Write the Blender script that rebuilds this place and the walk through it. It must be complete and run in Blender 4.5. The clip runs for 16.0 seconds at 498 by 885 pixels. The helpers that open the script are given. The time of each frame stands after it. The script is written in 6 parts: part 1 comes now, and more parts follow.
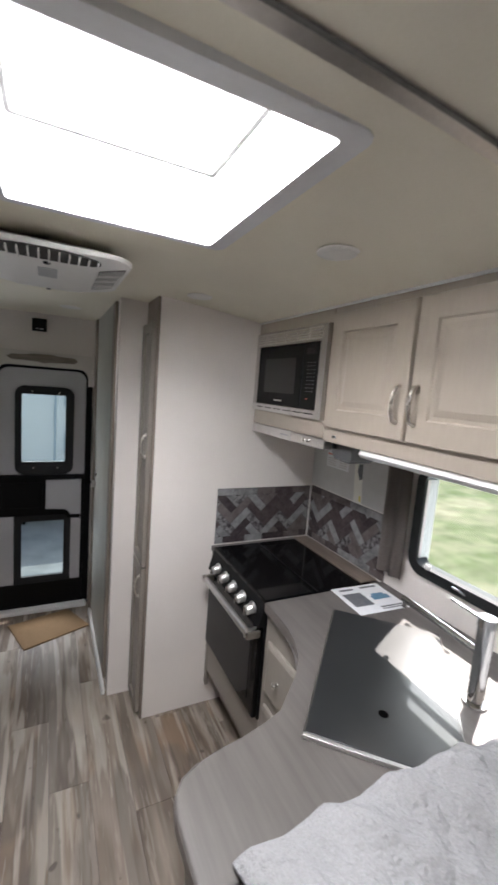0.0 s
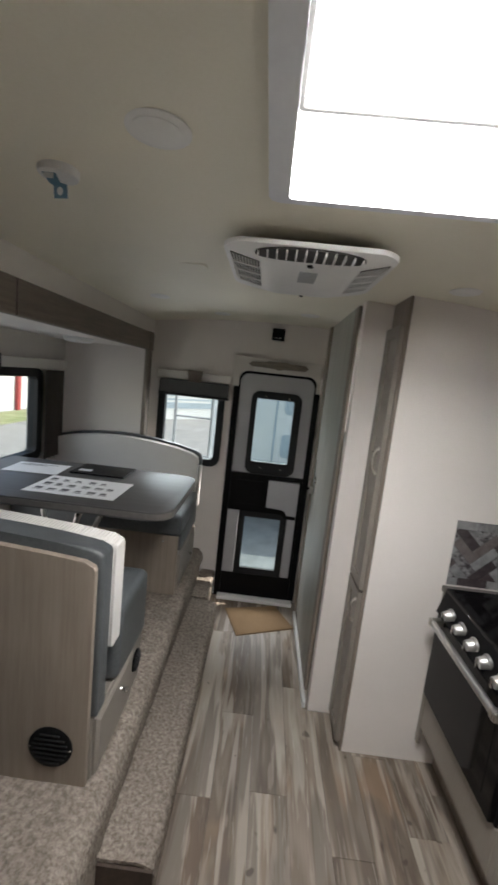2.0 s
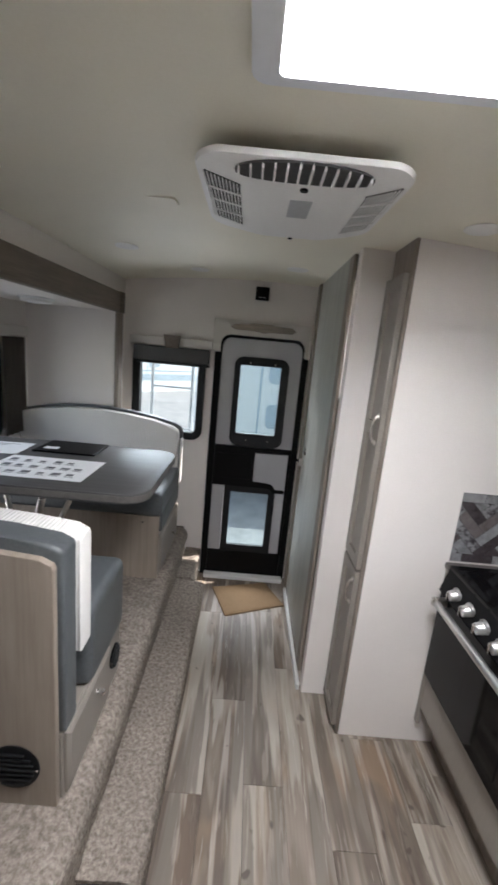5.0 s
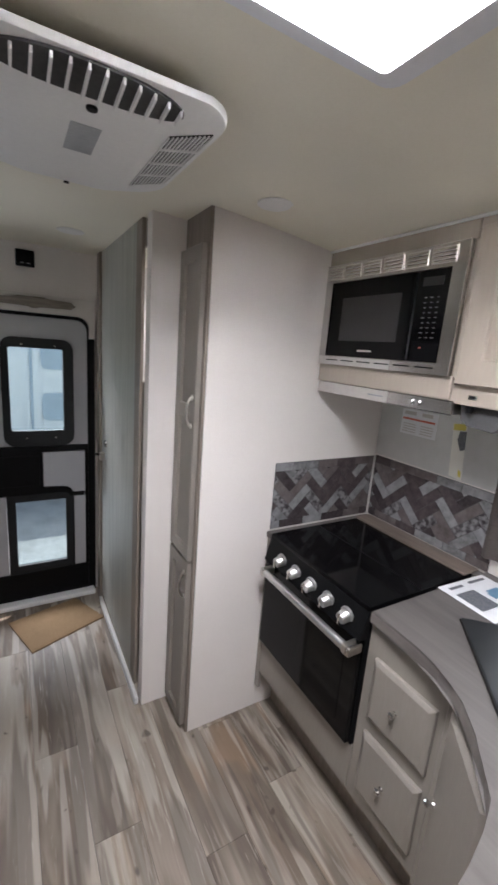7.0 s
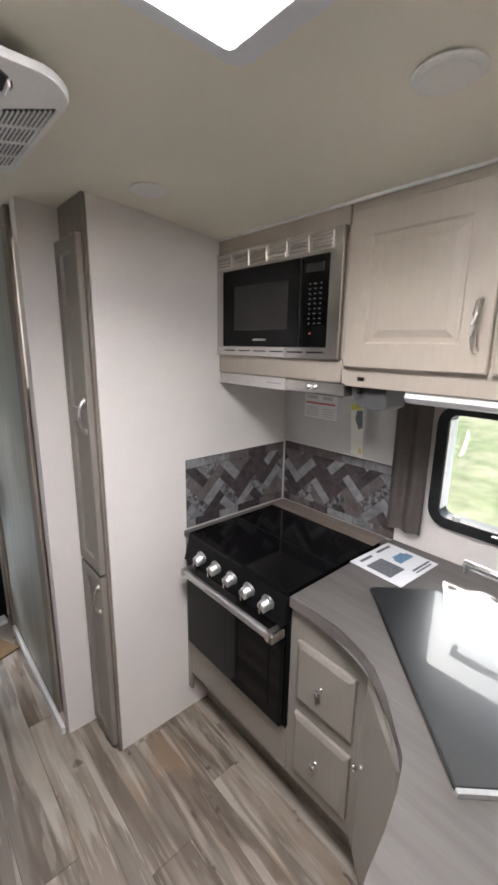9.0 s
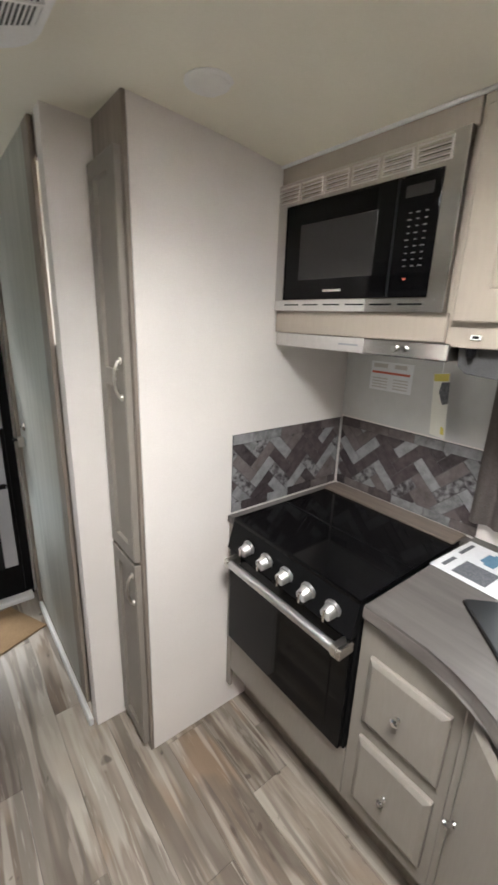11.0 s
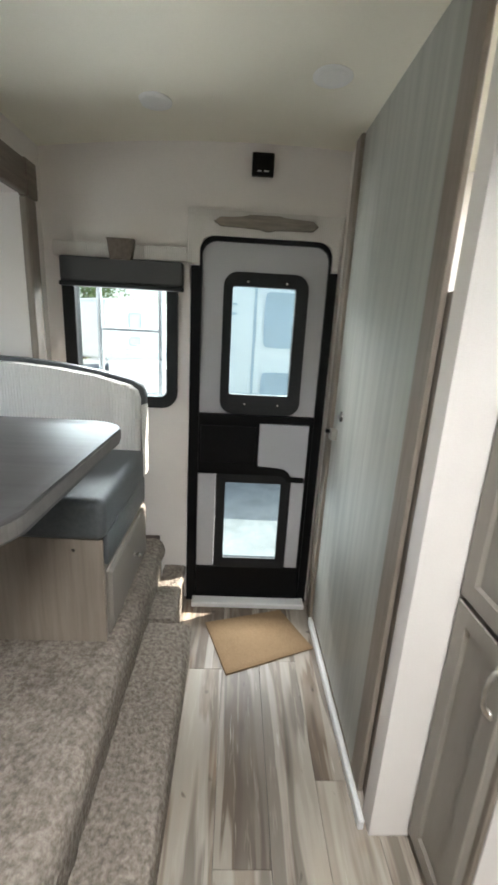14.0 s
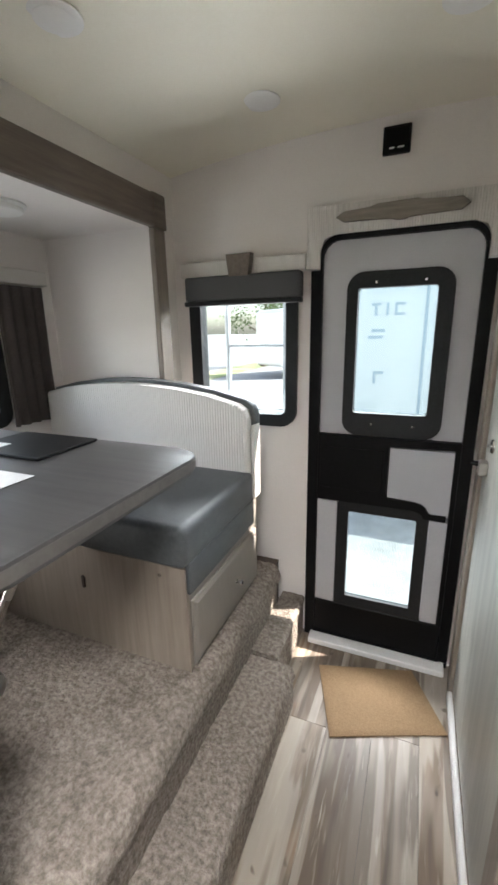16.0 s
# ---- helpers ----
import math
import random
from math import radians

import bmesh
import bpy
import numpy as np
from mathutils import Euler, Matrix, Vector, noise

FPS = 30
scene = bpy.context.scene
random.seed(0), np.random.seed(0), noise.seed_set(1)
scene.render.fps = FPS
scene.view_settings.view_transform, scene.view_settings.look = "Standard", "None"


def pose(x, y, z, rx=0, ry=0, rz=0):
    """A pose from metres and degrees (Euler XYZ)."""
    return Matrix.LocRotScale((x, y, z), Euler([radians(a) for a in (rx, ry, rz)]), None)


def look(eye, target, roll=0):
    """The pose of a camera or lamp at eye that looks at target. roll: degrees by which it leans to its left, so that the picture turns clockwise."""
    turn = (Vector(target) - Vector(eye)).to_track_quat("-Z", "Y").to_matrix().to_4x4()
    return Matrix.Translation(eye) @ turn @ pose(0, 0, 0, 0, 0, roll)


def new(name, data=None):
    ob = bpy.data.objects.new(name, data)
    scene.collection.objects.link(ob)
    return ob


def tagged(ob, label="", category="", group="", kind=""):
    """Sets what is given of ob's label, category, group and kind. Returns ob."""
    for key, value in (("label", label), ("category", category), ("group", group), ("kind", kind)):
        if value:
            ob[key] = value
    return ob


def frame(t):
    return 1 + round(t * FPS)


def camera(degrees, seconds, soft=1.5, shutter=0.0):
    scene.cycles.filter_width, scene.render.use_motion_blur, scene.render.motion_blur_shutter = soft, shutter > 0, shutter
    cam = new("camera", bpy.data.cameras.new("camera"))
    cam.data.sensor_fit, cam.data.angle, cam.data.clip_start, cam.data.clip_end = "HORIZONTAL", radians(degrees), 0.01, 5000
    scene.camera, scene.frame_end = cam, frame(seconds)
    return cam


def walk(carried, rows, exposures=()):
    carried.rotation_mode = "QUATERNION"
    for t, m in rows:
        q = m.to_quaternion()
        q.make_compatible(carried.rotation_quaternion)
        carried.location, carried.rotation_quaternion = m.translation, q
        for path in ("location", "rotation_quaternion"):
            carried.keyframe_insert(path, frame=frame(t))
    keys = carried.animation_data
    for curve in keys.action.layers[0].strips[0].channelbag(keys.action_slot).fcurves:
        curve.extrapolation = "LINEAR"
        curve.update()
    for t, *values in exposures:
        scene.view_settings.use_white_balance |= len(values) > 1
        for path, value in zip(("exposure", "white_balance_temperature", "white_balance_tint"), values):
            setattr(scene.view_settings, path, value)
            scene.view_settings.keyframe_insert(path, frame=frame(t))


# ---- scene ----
cam = camera(62.6, 16.0, soft=2.8, shutter=0.4)
PATH = [
    (0, (0.119, -0.115, 1.696), (0.999, 1.662, 1.437), 4.5),
    (0.5, (0.093, -0.053, 1.677), (0.775, 1.804, 1.383), 4.9),
    (1, (0.06, 0.0, 1.671), (0.507, 1.925, 1.365), 5.3),
    (1.5, (0.027, 0.038, 1.674), (0.228, 2.004, 1.366), 5.8),
    (2, (0.028, 0.043, 1.681), (-0.037, 2.019, 1.374), 6.2),
    (2.5, (0.063, 0.107, 1.673), (-0.251, 2.054, 1.344), 6.5),
    (3, (0.073, 0.144, 1.69), (-0.432, 2.047, 1.337), 6.4),
    (3.2, (0.066, 0.147, 1.7), (-0.481, 2.034, 1.326), 6.3),
    (5.5, (0.006, 0.288, 1.633), (0.301, 2.217, 1.192), 5.0),
    (6, (-0.012, 0.341, 1.63), (0.558, 2.206, 1.186), 4.8),
    (6.5, (-0.014, 0.382, 1.631), (0.815, 2.148, 1.188), 4.8),
    (7, (-0.035, 0.42, 1.625), (0.959, 2.099, 1.189), 4.5),
    (7.5, (0.01, 0.391, 1.644), (1.158, 1.977, 1.235), 4.4),
    (8, (0.008, 0.385, 1.681), (1.247, 1.909, 1.304), 3.7),
    (8.2, (-0.005, 0.388, 1.678), (1.249, 1.899, 1.298), 3.1),
    (10.3, (0.137, 0.558, 1.568), (1.434, 1.959, 0.971), -0.8),
    (10.5, (0.138, 0.597, 1.572), (1.416, 2.018, 0.982), 0.0),
    (11, (0.098, 0.661, 1.569), (1.286, 2.163, 0.991), 2.0),
    (11.5, (0.066, 0.707, 1.601), (1.173, 2.263, 1.007), 3.8),
    (12, (0.044, 0.727, 1.603), (1.023, 2.361, 0.995), 3.8),
    (12.5, (-0.003, 0.739, 1.556), (0.82, 2.46, 0.956), 2.6),
    (13, (-0.026, 0.87, 1.501), (0.617, 2.671, 0.913), 1.4),
    (13.5, (-0.052, 0.981, 1.438), (0.305, 2.887, 0.949), 2.6),
    (14, (-0.016, 1.154, 1.37), (0.064, 3.081, 0.842), 3.2),
    (14.5, (0.034, 1.211, 1.381), (-0.092, 3.15, 0.907), 2.7),
    (15, (0.067, 1.248, 1.395), (-0.276, 3.159, 0.919), 1.4),
    (15.5, (0.104, 1.31, 1.395), (-0.422, 3.172, 0.891), 0.2),
    (16, (0.188, 1.373, 1.405), (-0.553, 3.155, 0.88), -1.1),
]
walk(cam, [(t, look(eye, target, roll)) for t, eye, target, roll in PATH], exposures=[(0, 1.04, 6450, 15), (1.5, 0.86, 6650, 13), (3, 1.15, 6700, 12), (5.5, 1.36, 6300, 15), (8, 1.3, 6350, 17), (10.5, 1.30, 6750, 13), (11, 1.62, 6700, 12), (12, 1.81, 6600, 10), (14, 1.96, 6550, 9), (16, 2.13, 6600, 13)])

# ---- world, sun, large lights ----
world = bpy.data.worlds.new("sky")
scene.world = world
world.use_nodes = True
wn = world.node_tree.nodes
sky = wn.new("ShaderNodeTexSky")
sky.sky_type = "NISHITA"
sky.sun_disc = False
SUN_DIR = Vector((-0.62, -0.29, -0.68)).normalized()
sky.sun_elevation = math.asin(-SUN_DIR.z)
sky.sun_rotation = math.atan2(-SUN_DIR.x, -SUN_DIR.y)
sky.dust_density = 2.5
wn["Background"].inputs["Strength"].default_value = 0.15
world.node_tree.links.new(sky.outputs["Color"], wn["Background"].inputs["Color"])

sun_data = bpy.data.lights.new("sun", "SUN")
sun_data.energy = 4.8
sun_data.angle = radians(0.6)
sun_data.color = (1.0, 0.95, 0.87)
sun = new("sun", sun_data)
sun.matrix_basis = look((20, 12, 16), Vector((20, 12, 16)) + SUN_DIR)

SKY_X0, SKY_X1, SKY_Y0, SKY_Y1, SHAFT_TOP = 0.022, 0.508, 0.428, 1.000, 2.268
dome_data = bpy.data.lights.new("skylight_daylight", "AREA")
dome_data.shape = "RECTANGLE"
dome_data.size, dome_data.size_y = SKY_X1 - SKY_X0 - 0.03, SKY_Y1 - SKY_Y0 - 0.03
dome_data.energy = 19.0
dome_data.color = (0.97, 0.99, 1.0)
dome = new("skylight_daylight", dome_data)
dome.matrix_basis = pose((SKY_X0 + SKY_X1) / 2, (SKY_Y0 + SKY_Y1) / 2, SHAFT_TOP - 0.004)



def daylight(name, at, target, w, h, watts):
    """The sky's light before a window, as a lamp outside and above it; also sets fill lamps."""
    d = bpy.data.lights.new(name, "AREA")
    d.shape, d.size, d.size_y, d.energy, d.color = "RECTANGLE", w, h, watts, (0.95, 0.98, 1.0)
    new(name, d).matrix_basis = look(at, target)


daylight("rear_daylight", (-0.1, 4.7, 2.35), (-0.1, 2.6, 1.1), 2.8, 0.9, 95)
daylight("kitchen_daylight", (3.3, 2.2, 2.45), (1.4, 1.4, 1.2), 7.0, 2.4, 88)
daylight("dinette_daylight", (-2.7, 1.95, 2.10), (-1.0, 1.95, 1.30), 2.4, 0.7, 13)
daylight("bath_vent_daylight", (0.9, 2.525, 2.14), (0.9, 2.525, 1.0), 0.27, 0.32, 3.5)
# added fill lamps, hidden below the windows, stronger than the pale yard's bounce, for the ceiling
daylight("rear_ceiling_fill", (-0.85, 3.75, 0.40), (-0.48, 2.6, 1.55), 0.9, 0.9, 12)
daylight("dinette_ceiling_fill", (-1.50, 1.97, 1.00), (-0.6, 1.9, 1.6), 0.05, 1.0, 1.1)
daylight("kitchen_ceiling_fill", (2.2, 0.6, 0.20), (1.2, 0.6, 1.20), 0.9, 0.9, 18)

# ---- materials ----


def links(nt, a, b):
    nt.links.new(a, b)


def mat(name, dark, light, size=0.05, stretch=(1, 1, 1), rough=0.5, metal=0.0, bump=0.0, bump_size=0.003,
        stain=0.12, rnd=False, spec=0.5, contrast=(0.3, 0.7), coat=0.0):
    """A principled surface: grain between two colours, larger stains, fine relief."""
    m = bpy.data.materials.new(name)
    m.use_nodes = True
    nt = m.node_tree
    n = nt.nodes
    p = n["Principled BSDF"]
    tc = n.new("ShaderNodeTexCoord")
    mp = n.new("ShaderNodeMapping")
    mp.inputs["Scale"].default_value = [s / size for s in stretch]
    links(nt, tc.outputs["Object"], mp.inputs["Vector"])
    vec = mp.outputs["Vector"]
    oi = None
    if rnd:
        oi = n.new("ShaderNodeObjectInfo")
        mul = n.new("ShaderNodeMath")
        mul.operation = "MULTIPLY"
        mul.inputs[1].default_value = 63.7
        links(nt, oi.outputs["Random"], mul.inputs[0])
        addv = n.new("ShaderNodeVectorMath")
        addv.operation = "ADD"
        links(nt, vec, addv.inputs[0])
        links(nt, mul.outputs[0], addv.inputs[1])
        vec = addv.outputs[0]
    nz = n.new("ShaderNodeTexNoise")
    nz.inputs["Scale"].default_value = 1.0
    nz.inputs["Detail"].default_value = 6.0
    nz.inputs["Roughness"].default_value = 0.62
    links(nt, vec, nz.inputs["Vector"])
    rp = n.new("ShaderNodeValToRGB")
    rp.color_ramp.elements[0].position, rp.color_ramp.elements[1].position = contrast
    rp.color_ramp.elements[0].color = (*dark, 1)
    rp.color_ramp.elements[1].color = (*light, 1)
    links(nt, nz.outputs["Fac"], rp.inputs["Fac"])
    col = rp.outputs["Color"]
    if stain > 0:
        ns = n.new("ShaderNodeTexNoise")
        ns.inputs["Scale"].default_value = 2.7
        ns.inputs["Detail"].default_value = 3.0
        links(nt, tc.outputs["Object"], ns.inputs["Vector"])
        mr = n.new("ShaderNodeMapRange")
        mr.inputs["From Min"].default_value, mr.inputs["From Max"].default_value = 0.3, 0.7
        mr.inputs["To Min"].default_value, mr.inputs["To Max"].default_value = 1 - stain, 1.0
        links(nt, ns.outputs["Fac"], mr.inputs["Value"])
        mx = n.new("ShaderNodeMix")
        mx.data_type, mx.blend_type = "RGBA", "MULTIPLY"
        mx.inputs["Factor"].default_value = 1.0
        links(nt, col, mx.inputs["A"])
        links(nt, mr.outputs["Result"], mx.inputs["B"])
        col = mx.outputs["Result"]
        rr = n.new("ShaderNodeMapRange")
        rr.inputs["To Min"].default_value, rr.inputs["To Max"].default_value = rough * 0.85, min(1.0, rough * 1.15)
        links(nt, ns.outputs["Fac"], rr.inputs["Value"])
        links(nt, rr.outputs["Result"], p.inputs["Roughness"])
    else:
        p.inputs["Roughness"].default_value = rough
    links(nt, col, p.inputs["Base Color"])
    p.inputs["Metallic"].default_value = metal
    p.inputs["Specular IOR Level"].default_value = spec
    p.inputs["Coat Weight"].default_value = coat
    if bump > 0:
        nb = n.new("ShaderNodeTexNoise")
        nb.inputs["Scale"].default_value = 1.0 / bump_size
        nb.inputs["Detail"].default_value = 3.0
        links(nt, tc.outputs["Object"], nb.inputs["Vector"])
        bp = n.new("ShaderNodeBump")
        bp.inputs["Strength"].default_value = bump
        bp.inputs["Distance"].default_value = bump_size
        links(nt, nb.outputs["Fac"], bp.inputs["Height"])
        links(nt, bp.outputs["Normal"], p.inputs["Normal"])
    m["col"] = 0
    return m


def ribbed(name, a, b, axis, pitch, rough=0.8):
    """Ribbed fabric: fine cords along one axis."""
    m = mat(name, a, b, size=0.004, rough=rough, stain=0.08)
    nt = m.node_tree
    n = nt.nodes
    tc = n["Texture Coordinate"]
    w = n.new("ShaderNodeTexWave")
    w.bands_direction = axis
    w.inputs["Scale"].default_value = 0.314 / pitch
    w.inputs["Distortion"].default_value = 0.35
    w.inputs["Detail Scale"].default_value = 4.0
    links(nt, tc.outputs["Object"], w.inputs["Vector"])
    bp = n.new("ShaderNodeBump")
    bp.inputs["Strength"].default_value = 0.55
    bp.inputs["Distance"].default_value = 0.004
    links(nt, w.outputs["Fac"], bp.inputs["Height"])
    links(nt, bp.outputs["Normal"], n["Principled BSDF"].inputs["Normal"])
    return m


def plank_material(name, tones, long_axis):
    """Rustic printed planks: every plank its own tone, streaks of whitewash, dark knots, fine grain."""
    m = bpy.data.materials.new(name)
    m.use_nodes = True
    nt = m.node_tree
    n = nt.nodes
    p = n["Principled BSDF"]
    tc = n.new("ShaderNodeTexCoord")
    oi = n.new("ShaderNodeObjectInfo")
    mul = n.new("ShaderNodeMath")
    mul.operation = "MULTIPLY"
    mul.inputs[1].default_value = 41.3
    links(nt, oi.outputs["Random"], mul.inputs[0])
    addv = n.new("ShaderNodeVectorMath")
    links(nt, tc.outputs["Object"], addv.inputs[0])
    links(nt, mul.outputs[0], addv.inputs[1])
    base = n.new("ShaderNodeValToRGB")
    base.color_ramp.interpolation = "LINEAR"
    els = base.color_ramp.elements
    els[0].position, els[0].color = 0.0, (*tones[0], 1)
    els[1].position, els[1].color = 1.0, (*tones[-1], 1)
    for i, t in enumerate(tones[1:-1]):
        e = els.new((i + 1) / (len(tones) - 1))
        e.color = (*t, 1)
    links(nt, oi.outputs["Random"], base.inputs["Fac"])

    def streak(sx, sy, lo, hi, detail=6.0):
        mp = n.new("ShaderNodeMapping")
        mp.inputs["Scale"].default_value = (sx, sy, 5.0)
        links(nt, addv.outputs[0], mp.inputs["Vector"])
        z = n.new("ShaderNodeTexNoise")
        z.inputs["Scale"].default_value = 1.0
        z.inputs["Detail"].default_value = detail
        z.inputs["Roughness"].default_value = 0.6
        z.inputs["Distortion"].default_value = 0.35
        links(nt, mp.outputs["Vector"], z.inputs["Vector"])
        r = n.new("ShaderNodeMapRange")
        r.inputs["From Min"].default_value, r.inputs["From Max"].default_value = lo, hi
        links(nt, z.outputs["Fac"], r.inputs["Value"])
        return r.outputs["Result"], z.outputs["Fac"]

    def mixin(col, fac, colour, amount):
        a = n.new("ShaderNodeMath")
        a.operation = "MULTIPLY"
        a.inputs[1].default_value = amount
        links(nt, fac, a.inputs[0])
        x = n.new("ShaderNodeMix")
        x.data_type = "RGBA"
        links(nt, a.outputs[0], x.inputs["Factor"])
        links(nt, col, x.inputs["A"])
        x.inputs["B"].default_value = (*colour, 1)
        return x.outputs["Result"]

    col = base.outputs["Color"]
    f, grain = streak(85, 3.0, 0.40, 0.70)
    col = mixin(col, f, (0.10, 0.078, 0.06), 0.22)
    f, _ = streak(6, 1.2, 0.42, 0.60, 2.0)
    col = mixin(col, f, (0.115, 0.081, 0.056), 0.68)
    f, _ = streak(9, 1.8, 0.50, 0.62, 2.0)
    col = mixin(col, f, (0.36, 0.31, 0.252), 0.50)
    f, _ = streak(19, 2.0, 0.54, 0.66, 4.0)
    col = mixin(col, f, (0.45, 0.405, 0.345), 0.36)
    f, _ = streak(20, 2.4, 0.57, 0.70, 3.0)
    col = mixin(col, f, (0.085, 0.063, 0.046), 0.45)
    f, _ = streak(5, 2.6, 0.58, 0.70, 2.0)
    col = mixin(col, f, (0.28, 0.188, 0.118), 0.50)
    f, _ = streak(14, 0.9, 0.50, 0.54, 2.0)
    col = mixin(col, f, (0.45, 0.41, 0.35), 0.50)
    f, _ = streak(11, 0.8, 0.53, 0.57, 2.0)
    col = mixin(col, f, (0.095, 0.074, 0.058), 0.62)
    f, _ = streak(34, 3.2, 0.58, 0.64, 4.0)
    col = mixin(col, f, (0.47, 0.425, 0.365), 0.25)
    f, _ = streak(62, 4.0, 0.66, 0.73, 3.0)
    col = mixin(col, f, (0.54, 0.50, 0.44), 0.45)
    f, _ = streak(22, 15, 0.72, 0.78, 1.0)
    col = mixin(col, f, (0.06, 0.044, 0.032), 0.75)
    links(nt, col, p.inputs["Base Color"])
    rr = n.new("ShaderNodeMapRange")
    rr.inputs["To Min"].default_value, rr.inputs["To Max"].default_value = 0.40, 0.62
    links(nt, grain, rr.inputs["Value"])
    links(nt, rr.outputs["Result"], p.inputs["Roughness"])
    bp = n.new("ShaderNodeBump")
    bp.inputs["Strength"].default_value = 0.25
    bp.inputs["Distance"].default_value = 0.002
    links(nt, grain, bp.inputs["Height"])
    links(nt, bp.outputs["Normal"], p.inputs["Normal"])
    return m


def glass(name, tint=(1, 1, 1), gloss=0.02):
    """A thin pane: clear, with the mirror of its surface by Fresnel."""
    m = bpy.data.materials.new(name)
    m.use_nodes = True
    nt = m.node_tree
    n = nt.nodes
    n.remove(n["Principled BSDF"])
    tr = n.new("ShaderNodeBsdfTransparent")
    tr.inputs["Color"].default_value = (*tint, 1)
    gl = n.new("ShaderNodeBsdfGlossy")
    gl.inputs["Roughness"].default_value = gloss
    lw = n.new("ShaderNodeLayerWeight")
    po = n.new("ShaderNodeMath")
    po.operation = "POWER"
    po.inputs[1].default_value = 5.0
    links(nt, lw.outputs["Facing"], po.inputs[0])
    ma = n.new("ShaderNodeMath")
    ma.operation = "MULTIPLY_ADD"
    ma.inputs[1].default_value, ma.inputs[2].default_value = 0.9, 0.035
    links(nt, po.outputs[0], ma.inputs[0])
    mx = n.new("ShaderNodeMixShader")
    links(nt, ma.outputs[0], mx.inputs[0])
    links(nt, tr.outputs[0], mx.inputs[1])
    links(nt, gl.outputs[0], mx.inputs[2])
    links(nt, mx.outputs[0], n["Material Output"].inputs["Surface"])
    return m


def milky(name):
    m = bpy.data.materials.new(name)
    m.use_nodes = True
    nt = m.node_tree
    n = nt.nodes
    n.remove(n["Principled BSDF"])
    tr = n.new("ShaderNodeBsdfTransparent")
    tl = n.new("ShaderNodeBsdfTranslucent")
    tl.inputs["Color"].default_value = (0.92, 0.93, 0.94, 1)
    mx = n.new("ShaderNodeMixShader")
    mx.inputs[0].default_value = 0.75
    links(nt, tr.outputs[0], mx.inputs[1])
    links(nt, tl.outputs[0], mx.inputs[2])
    links(nt, mx.outputs[0], n["Material Output"].inputs["Surface"])
    return m


M_WALL = mat("white_wall_vinyl", (0.76, 0.715, 0.68), (0.81, 0.765, 0.73), size=0.004, rough=0.6, bump=0.12, bump_size=0.002, stain=0.05)
M_CEIL = mat("ceiling_vinyl", (0.83, 0.79, 0.665), (0.86, 0.82, 0.70), size=0.006, rough=0.55, bump=0.08, bump_size=0.002, stain=0.06)
M_DOORCAB = mat("beige_cabinet", (0.372, 0.322, 0.268), (0.398, 0.345, 0.288), size=0.01, stretch=(1, 1, 0.15), rough=0.42, bump=0.05, stain=0.08)
M_DRAWER = mat("greige_cabinet", (0.240, 0.214, 0.186), (0.262, 0.235, 0.206), size=0.01, stretch=(1, 1, 0.15), rough=0.45, bump=0.05, stain=0.08)
M_TRIM = mat("taupe_wood_trim", (0.20, 0.165, 0.135), (0.29, 0.245, 0.205), size=0.016, stretch=(1, 1, 0.07), rough=0.5, bump=0.1, stain=0.15)
M_HEADER = mat("taupe_wood_header", (0.115, 0.090, 0.072), (0.195, 0.156, 0.127), size=0.016, stretch=(1, 0.07, 1), rough=0.5, bump=0.1, stain=0.2)
M_PANEL = mat("oak_side_panel", (0.245, 0.20, 0.162), (0.33, 0.275, 0.225), size=0.02, stretch=(1, 1, 0.06), rough=0.5, bump=0.1, stain=0.15)
M_BATH = mat("grey_green_wood", (0.31, 0.315, 0.285), (0.42, 0.425, 0.385), size=0.03, stretch=(1, 1, 0.05), rough=0.46, bump=0.1, stain=0.12)
M_COUNTER = mat("counter_laminate", (0.086, 0.078, 0.072), (0.135, 0.123, 0.114), size=0.03, stretch=(1.0, 0.07, 1), rough=0.42, bump=0.05, stain=0.15)
M_LEDGE = mat("ledge_wood", (0.15, 0.12, 0.098), (0.24, 0.195, 0.16), size=0.016, stretch=(1, 0.07, 1), rough=0.5, bump=0.1, stain=0.2)
M_COUNTER_EDGE = mat("counter_edge", (0.12, 0.105, 0.097), (0.19, 0.17, 0.158), size=0.03, stretch=(0.2, 0.2, 1), rough=0.4, stain=0.1)
M_TABLE = mat("table_laminate", (0.060, 0.059, 0.060), (0.086, 0.084, 0.084), size=0.02, stretch=(0.07, 1, 1), rough=0.44, bump=0.05, stain=0.15, spec=0.4)
M_TABLE_EDGE = mat("table_edge", (0.10, 0.092, 0.086), (0.14, 0.130, 0.122), size=0.02, rough=0.4, stain=0.1)
M_BLACK = mat("black_plastic", (0.0035, 0.0035, 0.004), (0.006, 0.006, 0.0065), size=0.01, rough=0.45, bump=0.1, stain=0.05, spec=0.12)
M_BLACKGLASS = mat("black_glass", (0.003, 0.003, 0.0035), (0.005, 0.005, 0.0055), size=0.1, rough=0.06, stain=0.3, spec=0.16)
M_SINKGLASS = mat("black_sink_cover", (0.010, 0.012, 0.014), (0.014, 0.016, 0.018), size=0.1, rough=0.34, stain=0.3, spec=1.0, coat=0.8)
M_MWGLASS = mat("oven_window", (0.022, 0.021, 0.021), (0.032, 0.031, 0.031), size=0.002, rough=0.12, stain=0.1)
M_RUBBER = mat("dark_frame", (0.010, 0.011, 0.012), (0.016, 0.017, 0.018), size=0.01, rough=0.5, bump=0.1, stain=0.1, spec=0.25)
